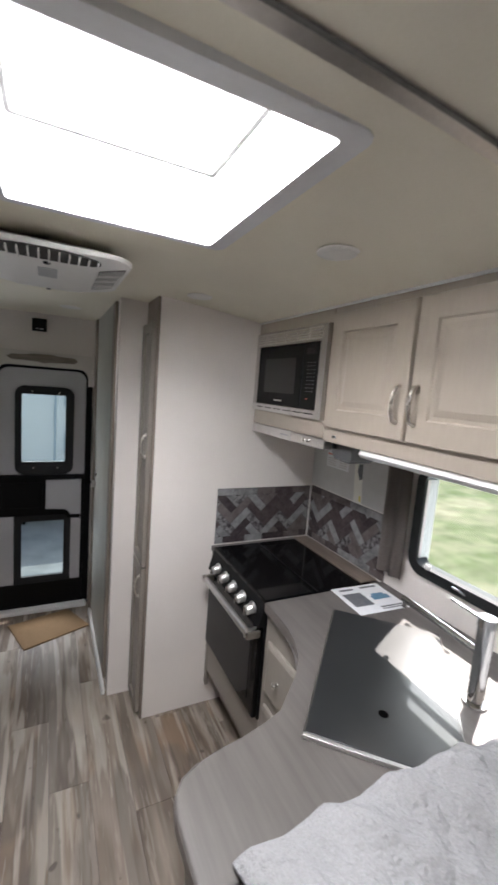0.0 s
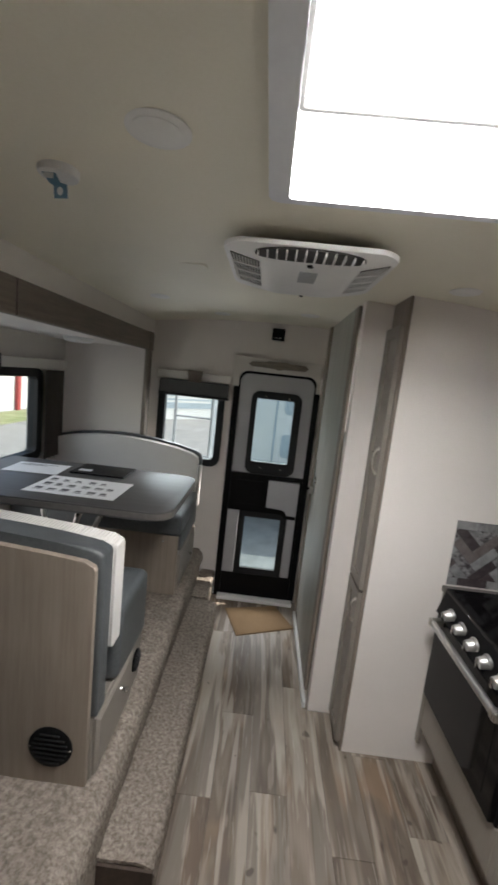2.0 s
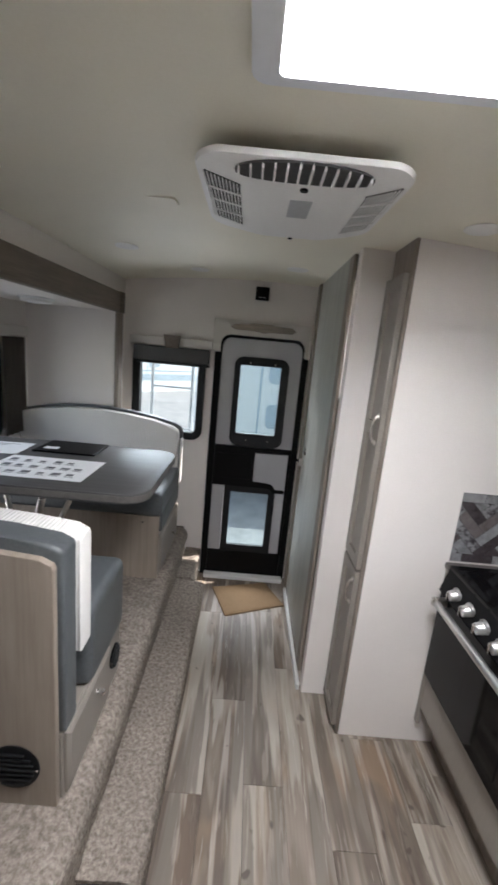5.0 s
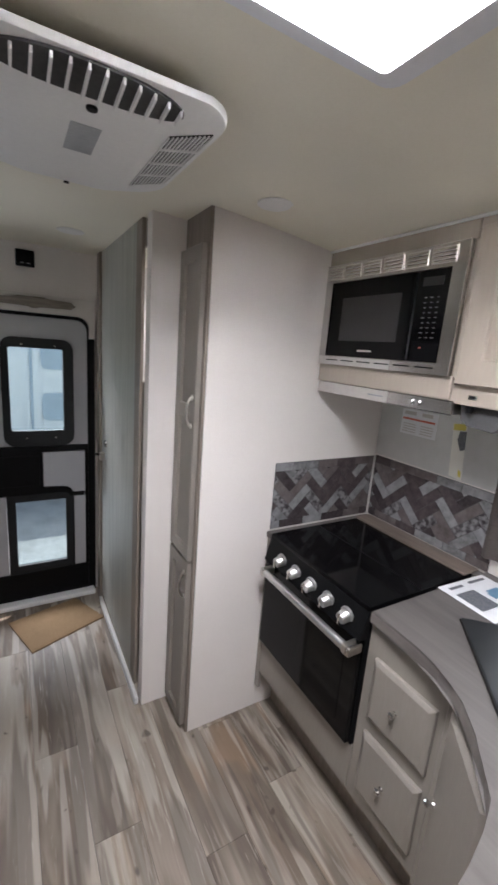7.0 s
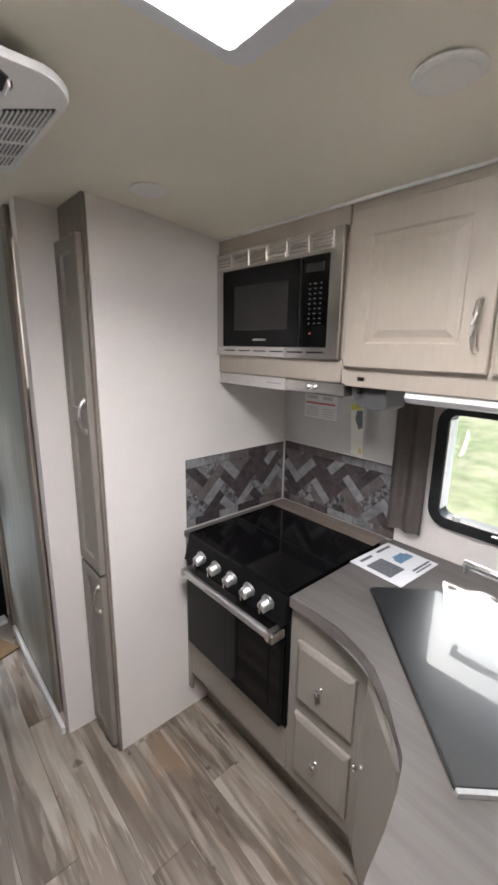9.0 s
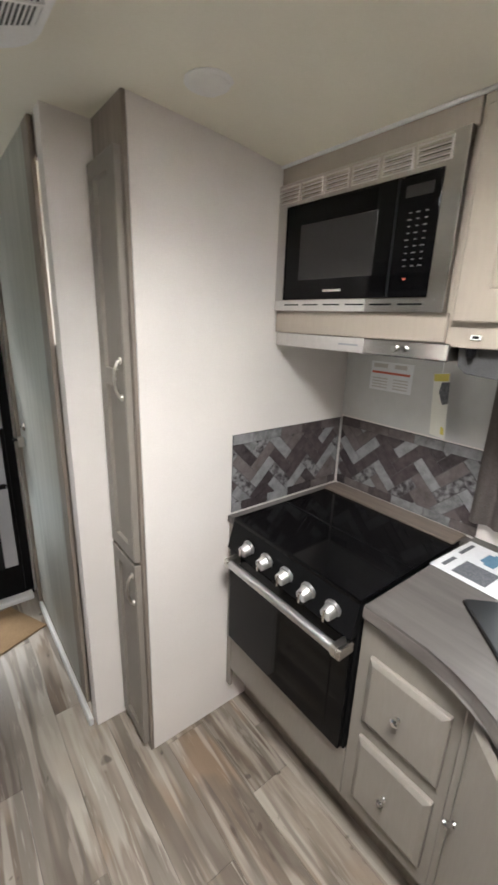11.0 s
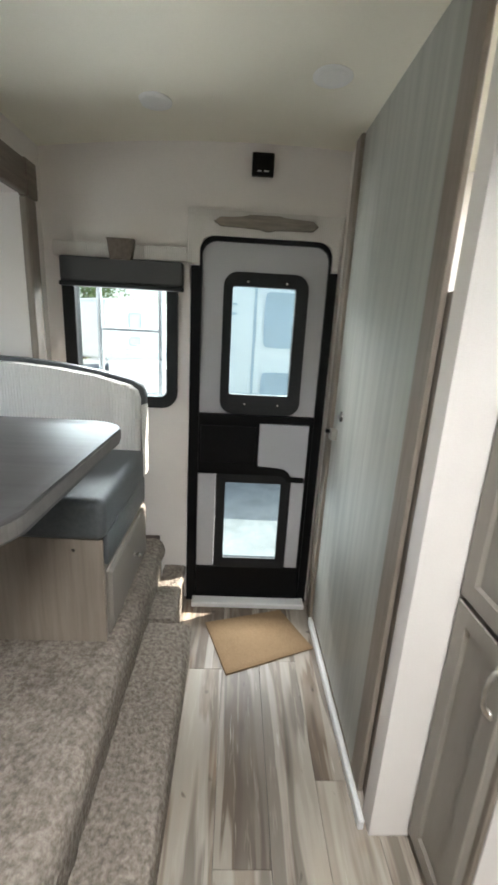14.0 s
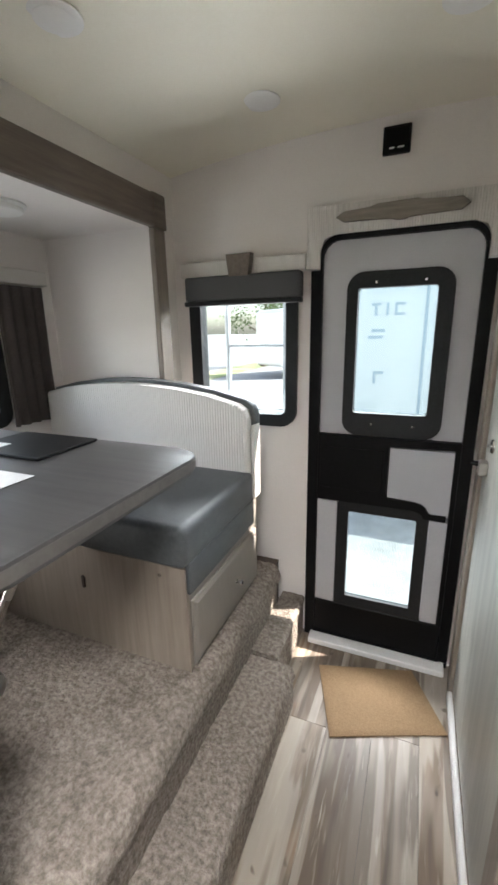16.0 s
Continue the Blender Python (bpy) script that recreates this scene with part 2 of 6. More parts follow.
M_STEEL = mat("brushed_steel", (0.60, 0.585, 0.57), (0.64, 0.625, 0.61), size=0.01, stretch=(1, 0.04, 1), rough=0.2, metal=1.0, stain=0.1)
M_ALU = mat("satin_aluminium", (0.60, 0.60, 0.595), (0.68, 0.68, 0.675), size=0.01, rough=0.42, metal=1.0, stain=0.1)
M_CHROME = mat("chrome", (0.75, 0.75, 0.75), (0.8, 0.8, 0.8), size=0.1, rough=0.12, metal=1.0, stain=0.1)
M_NICKEL = mat("brushed_nickel", (0.62, 0.59, 0.55), (0.70, 0.67, 0.63), size=0.01, rough=0.28, metal=1.0, stain=0.1)
M_DOOR = mat("grey_door_skin", (0.40, 0.40, 0.415), (0.46, 0.46, 0.475), size=0.004, rough=0.55, bump=0.15, bump_size=0.002, stain=0.1)
M_PLATE = mat("white_plastic", (0.70, 0.70, 0.69), (0.75, 0.75, 0.74), size=0.01, rough=0.42, stain=0.06)
M_AC = mat("ac_plastic", (0.80, 0.79, 0.77), (0.84, 0.83, 0.81), size=0.01, rough=0.45, bump=0.05, stain=0.05)
M_GRILL = mat("grill_dark", (0.10, 0.098, 0.095), (0.16, 0.155, 0.15), size=0.01, rough=0.6, stain=0.1)
M_GRILLDK = mat("vent_and_shadow_dark", (0.035, 0.034, 0.033), (0.06, 0.058, 0.056), size=0.01, rough=0.7, stain=0.1)
M_FLANGE = mat("skylight_flange", (0.78, 0.79, 0.82), (0.82, 0.83, 0.86), size=0.02, rough=0.4, stain=0.05)
M_LEATHER = mat("slate_leatherette", (0.066, 0.074, 0.078), (0.096, 0.105, 0.11), size=0.012, rough=0.42, bump=0.35, bump_size=0.003, stain=0.2)
M_RIB_X = ribbed("ribbed_white_fabric", (0.68, 0.66, 0.63), (0.76, 0.74, 0.71), "X", 0.0110)
M_RIB_Y = ribbed("ribbed_white_band", (0.62, 0.59, 0.55), (0.72, 0.69, 0.65), "Y", 0.007)
M_SHADE = mat("grey_shade_fabric", (0.055, 0.055, 0.056), (0.085, 0.085, 0.086), size=0.003, rough=0.85, bump=0.2, stain=0.1)
M_CURTAIN = mat("taupe_curtain", (0.09, 0.075, 0.068), (0.16, 0.136, 0.122), size=0.004, rough=0.9, bump=0.3, stain=0.2)
M_CARPET = mat("beige_carpet", (0.190, 0.159, 0.132), (0.40, 0.348, 0.298), size=0.014, rough=0.97, bump=1.0, bump_size=0.011, stain=0.28, spec=0.05, contrast=(0.36, 0.66))
M_KCURTAIN = mat("grey_brown_curtain", (0.15, 0.128, 0.117), (0.23, 0.20, 0.185), size=0.004, rough=0.9, bump=0.3, stain=0.2)
M_STEPEND = mat("dark_step_end", (0.055, 0.038, 0.028), (0.085, 0.06, 0.045), size=0.02, rough=0.7, stain=0.2)
M_COIR = mat("coir_mat", (0.225, 0.145, 0.08), (0.335, 0.23, 0.135), size=0.004, rough=0.95, bump=0.9, bump_size=0.004, stain=0.25, spec=0.1)
M_PAPER = mat("printed_paper", (0.74, 0.75, 0.76), (0.80, 0.81, 0.82), size=0.02, rough=0.55, stain=0.04)
M_INK = mat("grey_ink", (0.07, 0.076, 0.088), (0.20, 0.205, 0.22), size=0.006, rough=0.6, stain=0.2)
M_LABEL = mat("silver_label", (0.34, 0.35, 0.36), (0.46, 0.47, 0.48), size=0.006, stretch=(0.3, 2.2, 1), rough=0.4, stain=0.1)
M_VOID = mat("unlit_opening", (0.002, 0.002, 0.002), (0.003, 0.003, 0.003), size=0.01, rough=0.9, stain=0.0, spec=0.0)
M_KEYPRINT = mat("grey_key_print", (0.13, 0.13, 0.13), (0.17, 0.17, 0.17), size=0.02, rough=0.5, stain=0.0)
M_LADDER = mat("dull_aluminium", (0.26, 0.28, 0.30), (0.33, 0.35, 0.37), size=0.02, rough=0.5, stain=0.1)
M_TAGCARD = mat("tag_card", (0.78, 0.77, 0.70), (0.82, 0.81, 0.74), size=0.02, rough=0.5, stain=0.1)
M_BLUEINK = mat("blue_ink", (0.10, 0.22, 0.34), (0.16, 0.30, 0.42), size=0.01, rough=0.5, stain=0.1)
M_REDINK = mat("red_ink", (0.55, 0.10, 0.06), (0.62, 0.14, 0.09), size=0.01, rough=0.5, stain=0.1)
M_YELLOW = mat("yellow_print", (0.70, 0.60, 0.10), (0.76, 0.66, 0.16), size=0.01, rough=0.5, stain=0.1)
M_BLANKET = mat("pale_grey_blanket", (0.28, 0.28, 0.287), (0.35, 0.35, 0.357), size=0.005, rough=0.95, bump=0.9, bump_size=0.022, stain=0.15, spec=0.1)
M_PLAQUE = mat("driftwood_plaque", (0.20, 0.17, 0.14), (0.32, 0.28, 0.235), size=0.012, stretch=(0.12, 1, 1), rough=0.7, bump=0.3, stain=0.2)
M_LENS = mat("lamp_lens", (0.82, 0.81, 0.78), (0.85, 0.84, 0.81), size=0.01, rough=0.3, stain=0.03)
M_GLASS = glass("window_glass", (0.86, 0.91, 0.915))
M_DOORGLASS = glass("door_glass", (0.66, 0.735, 0.75))
M_DOME = milky("skylight_acrylic")
M_PLANK = plank_material("vinyl_planks", ((0.145, 0.100, 0.068), (0.21, 0.172, 0.14), (0.40, 0.33, 0.255), (0.105, 0.078, 0.058), (0.35, 0.305, 0.255), (0.18, 0.124, 0.084)), "Y")
TILES = [
    mat("splash_tile_plum", (0.045, 0.034, 0.037), (0.105, 0.084, 0.086), size=0.035, rough=0.25, rnd=True, contrast=(0.25, 0.75), stain=0.0),
    mat("splash_tile_dark", (0.034, 0.027, 0.029), (0.075, 0.062, 0.064), size=0.03, rough=0.25, rnd=True, stain=0.0),
    mat("splash_tile_taupe", (0.085, 0.070, 0.067), (0.175, 0.155, 0.150), size=0.04, rough=0.24, rnd=True, contrast=(0.25, 0.75), stain=0.0),
    mat("splash_tile_veined", (0.050, 0.043, 0.046), (0.24, 0.235, 0.24), size=0.026, rough=0.22, rnd=True, contrast=(0.40, 0.62), stain=0.0),
    mat("splash_tile_grey", (0.13, 0.127, 0.130), (0.25, 0.25, 0.255), size=0.03, rough=0.22, rnd=True, contrast=(0.35, 0.65), stain=0.0),
    mat("splash_tile_pale", (0.19, 0.19, 0.194), (0.27, 0.27, 0.275), size=0.03, rough=0.22, rnd=True, contrast=(0.35, 0.6), stain=0.0),
]
M_GROUT = mat("splash_backing", (0.045, 0.038, 0.04), (0.07, 0.06, 0.062), size=0.01, rough=0.5, stain=0.0)
M_FILM = mat("protective_film", (0.50, 0.48, 0.46), (0.56, 0.54, 0.52), size=0.02, rough=0.32, metal=0.35, stain=0.08)
M_GLOSSWALL = mat("glossy_wall_panel", (0.60, 0.60, 0.585), (0.64, 0.64, 0.625), size=0.05, rough=0.14, stain=0.08)
M_SEAM = mat("pale_seam", (0.50, 0.47, 0.44), (0.56, 0.53, 0.50), size=0.01, rough=0.5, stain=0.0)
M_GROUND = mat("gravel_ground", (0.25, 0.247, 0.24), (0.33, 0.326, 0.318), size=0.05, rough=0.95, bump=0.6, bump_size=0.02, stain=0.25, spec=0.1)
M_GRASS = mat("grass_ground", (0.14, 0.20, 0.075), (0.46, 0.43, 0.29), size=1.1, rough=0.95, stain=0.35, spec=0.05)
M_TRAILER = mat("trailer_gelcoat", (0.64, 0.65, 0.63), (0.69, 0.70, 0.68), size=0.05, rough=0.3, stain=0.06)
M_TRAILERDK = mat("trailer_graphic", (0.33, 0.40, 0.44), (0.40, 0.47, 0.51), size=0.05, rough=0.35, stain=0.1)
M_BUILD = mat("white_siding", (0.66, 0.65, 0.62), (0.72, 0.71, 0.68), size=0.06, stretch=(0.1, 0.1, 1), rough=0.7, stain=0.12)
M_REDPAINT = mat("red_paint", (0.36, 0.05, 0.05), (0.44, 0.07, 0.065), size=0.03, rough=0.5, stain=0.15)
M_LEAF = mat("leaves", (0.045, 0.085, 0.025), (0.10, 0.15, 0.05), size=0.1, rough=0.8, stain=0.3, spec=0.2)
M_BARK = mat("bark", (0.10, 0.075, 0.055), (0.17, 0.13, 0.10), size=0.04, rough=0.9, bump=0.6, stain=0.2)

# ---- mesh helpers ----


def geo():
    return bmesh.new()


def thing(name, at, label, category, group="", kind=""):
    """An Empty at the base of a thing."""
    ob = new(name)
    ob.empty_display_size = 0.05
    ob.location = at
    return tagged(ob, label, category, group, kind)


def part(name, bm, material, parent=None, label="", smooth=False):
    """One mesh object, under a thing or a part."""
    bmesh.ops.recalc_face_normals(bm, faces=bm.faces)
    me = bpy.data.meshes.new(name)
    bm.to_mesh(me)
    bm.free()
    me.materials.append(material)
    if smooth:
        for poly in me.polygons:
            poly.use_smooth = True
        me.set_sharp_from_angle(angle=radians(40))
    ob = new(name, me)
    if parent is not None:
        ob.parent = parent
        ob.matrix_parent_inverse = parent.matrix_basis.inverted() if parent.parent is None else Matrix()
    return tagged(ob, label) if label else ob


def solo(name, bm, material, label, category="", group="", kind="", smooth=False):
    return tagged(part(name, bm, material, None, "", smooth), label, category, group, kind)


def box(bm, x0, x1, y0, y1, z0, z1, bev=0.0, seg=1):
    r = bmesh.ops.create_cube(bm, size=1.0)
    vs = r["verts"]
    for v in vs:
        v.co = ((x0 + x1) / 2 + v.co.x * (x1 - x0), (y0 + y1) / 2 + v.co.y * (y1 - y0), (z0 + z1) / 2 + v.co.z * (z1 - z0))
    if bev > 0:
        es = {e for v in vs for e in v.link_edges}
        bmesh.ops.bevel(bm, geom=list(es), offset=bev, segments=seg, profile=0.5, affect="EDGES")
    return bm


def turn_axis(axis):
    """Puts a 2D point (a, b) and a depth c into space."""
    return {"x": lambda a, b, c: (c, a, b), "y": lambda a, b, c: (a, c, b), "z": lambda a, b, c: (a, b, c)}[axis]


def prism(bm, pts, axis, c0, c1, bev=0.0, seg=2):
    """A polygon drawn across an axis and pulled along it from c0 to c1."""
    put = turn_axis(axis)
    a = [bm.verts.new(put(p[0], p[1], c0)) for p in pts]
    b = [bm.verts.new(put(p[0], p[1], c1)) for p in pts]
    fs = [bm.faces.new(a), bm.faces.new(list(reversed(b)))]
    for i in range(len(pts)):
        j = (i + 1) % len(pts)
        bm.faces.new((a[j], a[i], b[i], b[j]))
    if bev > 0:
        es = list({e for f in fs for e in f.edges})
        bmesh.ops.bevel(bm, geom=es, offset=bev, segments=seg, profile=0.5, affect="EDGES")
    return bm


def rrect(a0, a1, b0, b1, r, n=5):
    """A rectangle with rounded corners; r may be four radii (low-low, high-low, high-high, low-high)."""
    rs = r if isinstance(r, (tuple, list)) else (r,) * 4
    out = []
    for (ca, cb, start), q in zip(((a0, b0, 180), (a1, b0, 270), (a1, b1, 0), (a0, b1, 90)), rs):
        q = max(q, 0.0005)
        oa, ob_ = (ca + q if ca == a0 else ca - q), (cb + q if cb == b0 else cb - q)
        for i in range(n + 1):
            t = radians(start + 90 * i / n)
            out.append((oa + q * math.cos(t), ob_ + q * math.sin(t)))
    return out


def ring(bm, outer, inner, axis, c0, c1, lip=0.0):
    """A closed frame between two outlines with the same number of points."""
    put = turn_axis(axis)
    k = len(outer)
    rows = [[bm.verts.new(put(p[0], p[1], c)) for p in o] for o, c in ((outer, c0), (inner, c0 + lip), (inner, c1), (outer, c1))]
    for q in range(4):
        u, w = rows[q], rows[(q + 1) % 4]
        for i in range(k):
            j = (i + 1) % k
            bm.faces.new((u[i], u[j], w[j], w[i]))
    return bm


def rod(bm, p0, p1, r0, r1=None, seg=12, caps=True):
    """A straight round bar, which may taper."""
    r1 = r0 if r1 is None else r1
    p0, p1 = Vector(p0), Vector(p1)
    d = p1 - p0
    m = Matrix.Translation((p0 + p1) / 2) @ d.to_track_quat("Z", "Y").to_matrix().to_4x4()
    bmesh.ops.create_cone(bm, cap_ends=caps, segments=seg, radius1=r0, radius2=r1, depth=d.length, matrix=m)
    return bm


def pipe(bm, pts, r, seg=10):
    """A bent round bar through points."""
    pts = [Vector(p) for p in pts]
    rows = []
    for i, p in enumerate(pts):
        d = (pts[min(i + 1, len(pts) - 1)] - pts[max(i - 1, 0)]).normalized()
        side = d.cross(Vector((0, 0, 1)))
        if side.length < 0.05:
            side = d.cross(Vector((0, 1, 0)))
        side.normalize()
        up = side.cross(d)
        rows.append([bm.verts.new(p + r * (math.cos(t) * side + math.sin(t) * up)) for t in [2 * math.pi * k / seg for k in range(seg)]])
    for u, w in zip(rows, rows[1:]):
        for k in range(seg):
            bm.faces.new((u[k], u[(k + 1) % seg], w[(k + 1) % seg], w[k]))
    bm.faces.new(list(reversed(rows[0])))
    bm.faces.new(rows[-1])
    return bm


def disc(bm, centre, r, h, axis="z", seg=28, dome=0.0):
    """A low round body, its edge rounded, hanging or standing along an axis."""
    put = turn_axis(axis)
    prof = [(r, 0.0), (r, h * 0.55), (r * 0.94, h * 0.95), (r * 0.6, h + dome * 0.6), (r * 0.25, h + dome)]
    rows = []
    for rr_, hh in prof:
        row = []
        for k in range(seg):
            t = 2 * math.pi * k / seg
            a, b, c = put(rr_ * math.cos(t), rr_ * math.sin(t), hh)
            row.append(bm.verts.new((centre[0] + a, centre[1] + b, centre[2] + c)))
        rows.append(row)
    for u, w in zip(rows, rows[1:]):
        for k in range(seg):
            bm.faces.new((u[k], u[(k + 1) % seg], w[(k + 1) % seg], w[k]))
    bm.faces.new(rows[-1])
    bm.faces.new(list(reversed(rows[0])))
    return bm


def soft_sheet(bm, x0, x1, y0, y1, nx, ny, height, thick):
    """A sheet over a plan, its height given by a function; closed with a thickness."""
    top = [[bm.verts.new((x0 + (x1 - x0) * i / nx, y0 + (y1 - y0) * j / ny, height(x0 + (x1 - x0) * i / nx, y0 + (y1 - y0) * j / ny))) for j in range(ny + 1)] for i in range(nx + 1)]
    low = [[bm.verts.new((v.co.x, v.co.y, v.co.z - thick)) for v in row] for row in top]
    for i in range(nx):
        for j in range(ny):
            bm.faces.new((top[i][j], top[i + 1][j], top[i + 1][j + 1], top[i][j + 1]))
            bm.faces.new((low[i][j], low[i][j + 1], low[i + 1][j + 1], low[i + 1][j]))
    rim = [(i, 0) for i in range(nx + 1)] + [(nx, j) for j in range(1, ny + 1)] + [(i, ny) for i in range(nx - 1, -1, -1)] + [(0, j) for j in range(ny - 1, 0, -1)]
    for (a, b), (c, d) in zip(rim, rim[1:] + rim[:1]):
        bm.faces.new((top[a][b], low[a][b], low[c][d], top[c][d]))
    return bm


def shaker(bm, axis, a0, a1, b0, b1, c_back, c_front, rail=0.05, sink=0.007, raised=True):
    """A cabinet door with a frame and a raised field; c_front is the face towards the room."""
    put = turn_axis(axis)
    s = 1 if c_front > c_back else -1
    steps = [(0.0, c_back), (0.0, c_front - s * 0.003), (0.003, c_front), (rail, c_front), (rail + 0.005, c_front - s * sink)]
    steps += [(rail + 0.016, c_front - s * sink), (rail + 0.034, c_front - s * 0.002)] if raised else []
    rows = []
    for ins, c in steps:
        rows.append([bm.verts.new(put(a, b, c)) for a, b in ((a0 + ins, b0 + ins), (a1 - ins, b0 + ins), (a1 - ins, b1 - ins), (a0 + ins, b1 - ins))])
    for u, w in zip(rows, rows[1:]):
        for i in range(4):
            bm.faces.new((u[i], u[(i + 1) % 4], w[(i + 1) % 4], w[i]))
    bm.faces.new(rows[-1])
    bm.faces.new(list(reversed(rows[0])))
    return bm


def slab(bm, axis, a0, a1, b0, b1, c_back, c_front, ease=0.013, step=0.006):
    """A plain drawer front whose edges slope back all round."""
    put = turn_axis(axis)
    s = 1 if c_front > c_back else -1
    rows = []
    for ins, c in ((0.0, c_back), (0.0, c_front - s * (step + 0.002)), (0.002, c_front - s * step), (ease, c_front - s * 0.0008), (ease + 0.003, c_front)):
        rows.append([bm.verts.new(put(a, b, c)) for a, b in ((a0 + ins, b0 + ins), (a1 - ins, b0 + ins), (a1 - ins, b1 - ins), (a0 + ins, b1 - ins))])
    for u, w in zip(rows, rows[1:]):
        for i in range(4):
            bm.faces.new((u[i], u[(i + 1) % 4], w[(i + 1) % 4], w[i]))
    bm.faces.new(rows[-1])
    bm.faces.new(list(reversed(rows[0])))
    return bm


def bars(bm, axis, c, thick, rects):
    """Printed bars: flat blocks on a face."""
    put = turn_axis(axis)
    for a0, a1, b0, b1 in rects:
        p, q = put(a0, b0, c), put(a1, b1, c + thick)
        box(bm, min(p[0], q[0]), max(p[0], q[0]), min(p[1], q[1]), max(p[1], q[1]), min(p[2], q[2]), max(p[2], q[2]))
    return bm


def ceil_z(x):
    return 2.085 - 0.072 * (x - 0.12) ** 2


ZS = 0.385          # floor of the slide-out
WALL_R = 1.462      # kitchen wall
WALL_Y = 3.03       # rear wall
SLIDE_X = -1.39     # outer wall of the slide-out

# ---- the large structure ----


def ceiling_sheet():
    bm = geo()
    xs = [-0.9, -0.75, -0.6, -0.45, -0.3, -0.15, SKY_X0, 0.1, 0.2, 0.3, 0.4, SKY_X1, 0.6, 0.75, 0.9, 1.05, 1.2, 1.35, 1.52]
    ys = [-1.6, -0.9, -0.2, SKY_Y0, SKY_Y1, 1.4, 1.9, 2.35, 2.70, WALL_Y + 0.06]
    nx, ny = len(xs) - 1, len(ys) - 1

    def there(i, j):
        if not (0 <= i < nx and 0 <= j < ny):
            return False
        x, y = (xs[i] + xs[i + 1]) / 2, (ys[j] + ys[j + 1]) / 2
        return not ((SKY_X0 < x < SKY_X1 and SKY_Y0 < y < SKY_Y1) or (0.75 < x < 1.05 and 2.35 < y < 2.70))
    low = [[bm.verts.new((x, y, ceil_z(x))) for y in ys] for x in xs]
    top = [[bm.verts.new((x, y, ceil_z(x) + 0.05)) for y in ys] for x in xs]
    for i in range(nx):
        for j in range(ny):
            if not there(i, j):
                continue
            bm.faces.new((low[i][j], low[i][j + 1], low[i + 1][j + 1], low[i + 1][j]))
            bm.faces.new((top[i][j], top[i + 1][j], top[i + 1][j + 1], top[i][j + 1]))
            for di, dj, a, c in ((-1, 0, (i, j), (i, j + 1)), (1, 0, (i + 1, j + 1), (i + 1, j)), (0, -1, (i + 1, j), (i, j)), (0, 1, (i, j + 1), (i + 1, j + 1))):
                if not there(i + di, j + dj):
                    q = [bm.verts.new(m[k[0]][k[1]].co) for m, k in ((low, a), (low, c), (top, c), (top, a))]
                    bm.faces.new(q)
    return solo("ceiling", bm, M_CEIL, "cream vinyl ceiling with a slight crown", kind="structure", smooth=True)


ceiling_sheet()

# subfloor under the planks
solo("floor", box(geo(), -0.36, WALL_R, -1.6, WALL_Y, -0.06, -0.009), M_GRILL, "vinyl plank floor of the aisle and kitchen", kind="structure")
floor_ob = bpy.data.objects["floor"]


def wall_boxes(name, label, rects, material=M_WALL):
    bm = geo()
    for r in rects:
        box(bm, *r)
    return solo(name, bm, material, label, kind="structure")


# rear wall round the window and the door
WX0, WX1, WZ0, WZ1 = -0.73, -0.30, 1.03, 1.60
DX0, DX1, DZ1 = -0.226, 0.402, 1.735
T = 0.06
wall_boxes("wall_rear", "white vinyl rear wall with the entry door", [
    (-0.90, WX0, WALL_Y, WALL_Y + T, 0, 2.1), (WX0, WX1, WALL_Y, WALL_Y + T, 0, WZ0), (WX0, WX1, WALL_Y, WALL_Y + T, WZ1, 2.1),
    (WX1, DX0, WALL_Y, WALL_Y + T, 0, 2.1), (DX0, DX1, WALL_Y, WALL_Y + T, DZ1, 2.1), (DX1, 1.52, WALL_Y, WALL_Y + T, 0, 2.1)])
# kitchen wall round its window
KY0, KY1, KZ0, KZ1 = 0.22, 0.985, 1.045, 1.425
wall_boxes("wall_kitchen", "white vinyl kitchen wall", [
    (WALL_R, WALL_R + T, -1.6, KY0, 0, 2.05), (WALL_R, WALL_R + T, KY1, WALL_Y, 0, 2.05),
    (WALL_R, WALL_R + T, KY0, KY1, 0, KZ0), (WALL_R, WALL_R + T, KY0, KY1, KZ1, 2.05)])
wall_boxes("wall_front", "plain front wall behind the bed", [(-0.9, 1.52, -1.66, -1.6, 0, 2.12)])
wall_boxes("wall_aisle", "white wall of the aisle beside the fridge", [(-0.88, -0.82, -1.6, 0.36, 0, 2.06)])
# slide-out shell
SY0, SY1 = 1.42, 2.52
wall_boxes("wall_slide", "white outer wall of the slide-out with a window", [
    (SLIDE_X - T, SLIDE_X, 0.30, SY0, 0.2, 1.86), (SLIDE_X - T, SLIDE_X, SY1, 2.92, 0.2, 1.86),
    (SLIDE_X - T, SLIDE_X, SY0, SY1, 0.2, 1.06), (SLIDE_X - T, SLIDE_X, SY0, SY1, 1.585, 1.86)])
wall_boxes("wall_slide_end", "white end wall of the slide-out", [(SLIDE_X, -0.835, 2.86, 2.92, 0.2, 1.86), (SLIDE_X, -0.84, 0.30, 0.36, 0.2, 1.86)])
solo("ceiling_slide", box(geo(), SLIDE_X - T, -0.83, 0.30, 2.92, 1.808, 1.86), M_WALL, "white ceiling of the slide-out", kind="structure")
solo("floor_slide", box(geo(), SLIDE_X - T, -0.36, -1.6, WALL_Y, -0.06, ZS - 0.035), M_STEPEND, "raised floor of the slide-out", kind="structure")
wall_boxes("wall_header", "white strip above the slide-out opening", [(-0.90, -0.83, 0.36, WALL_Y, 1.862, 2.06), (-0.90, -0.835, 2.925, WALL_Y, 0.36, 1.862)])
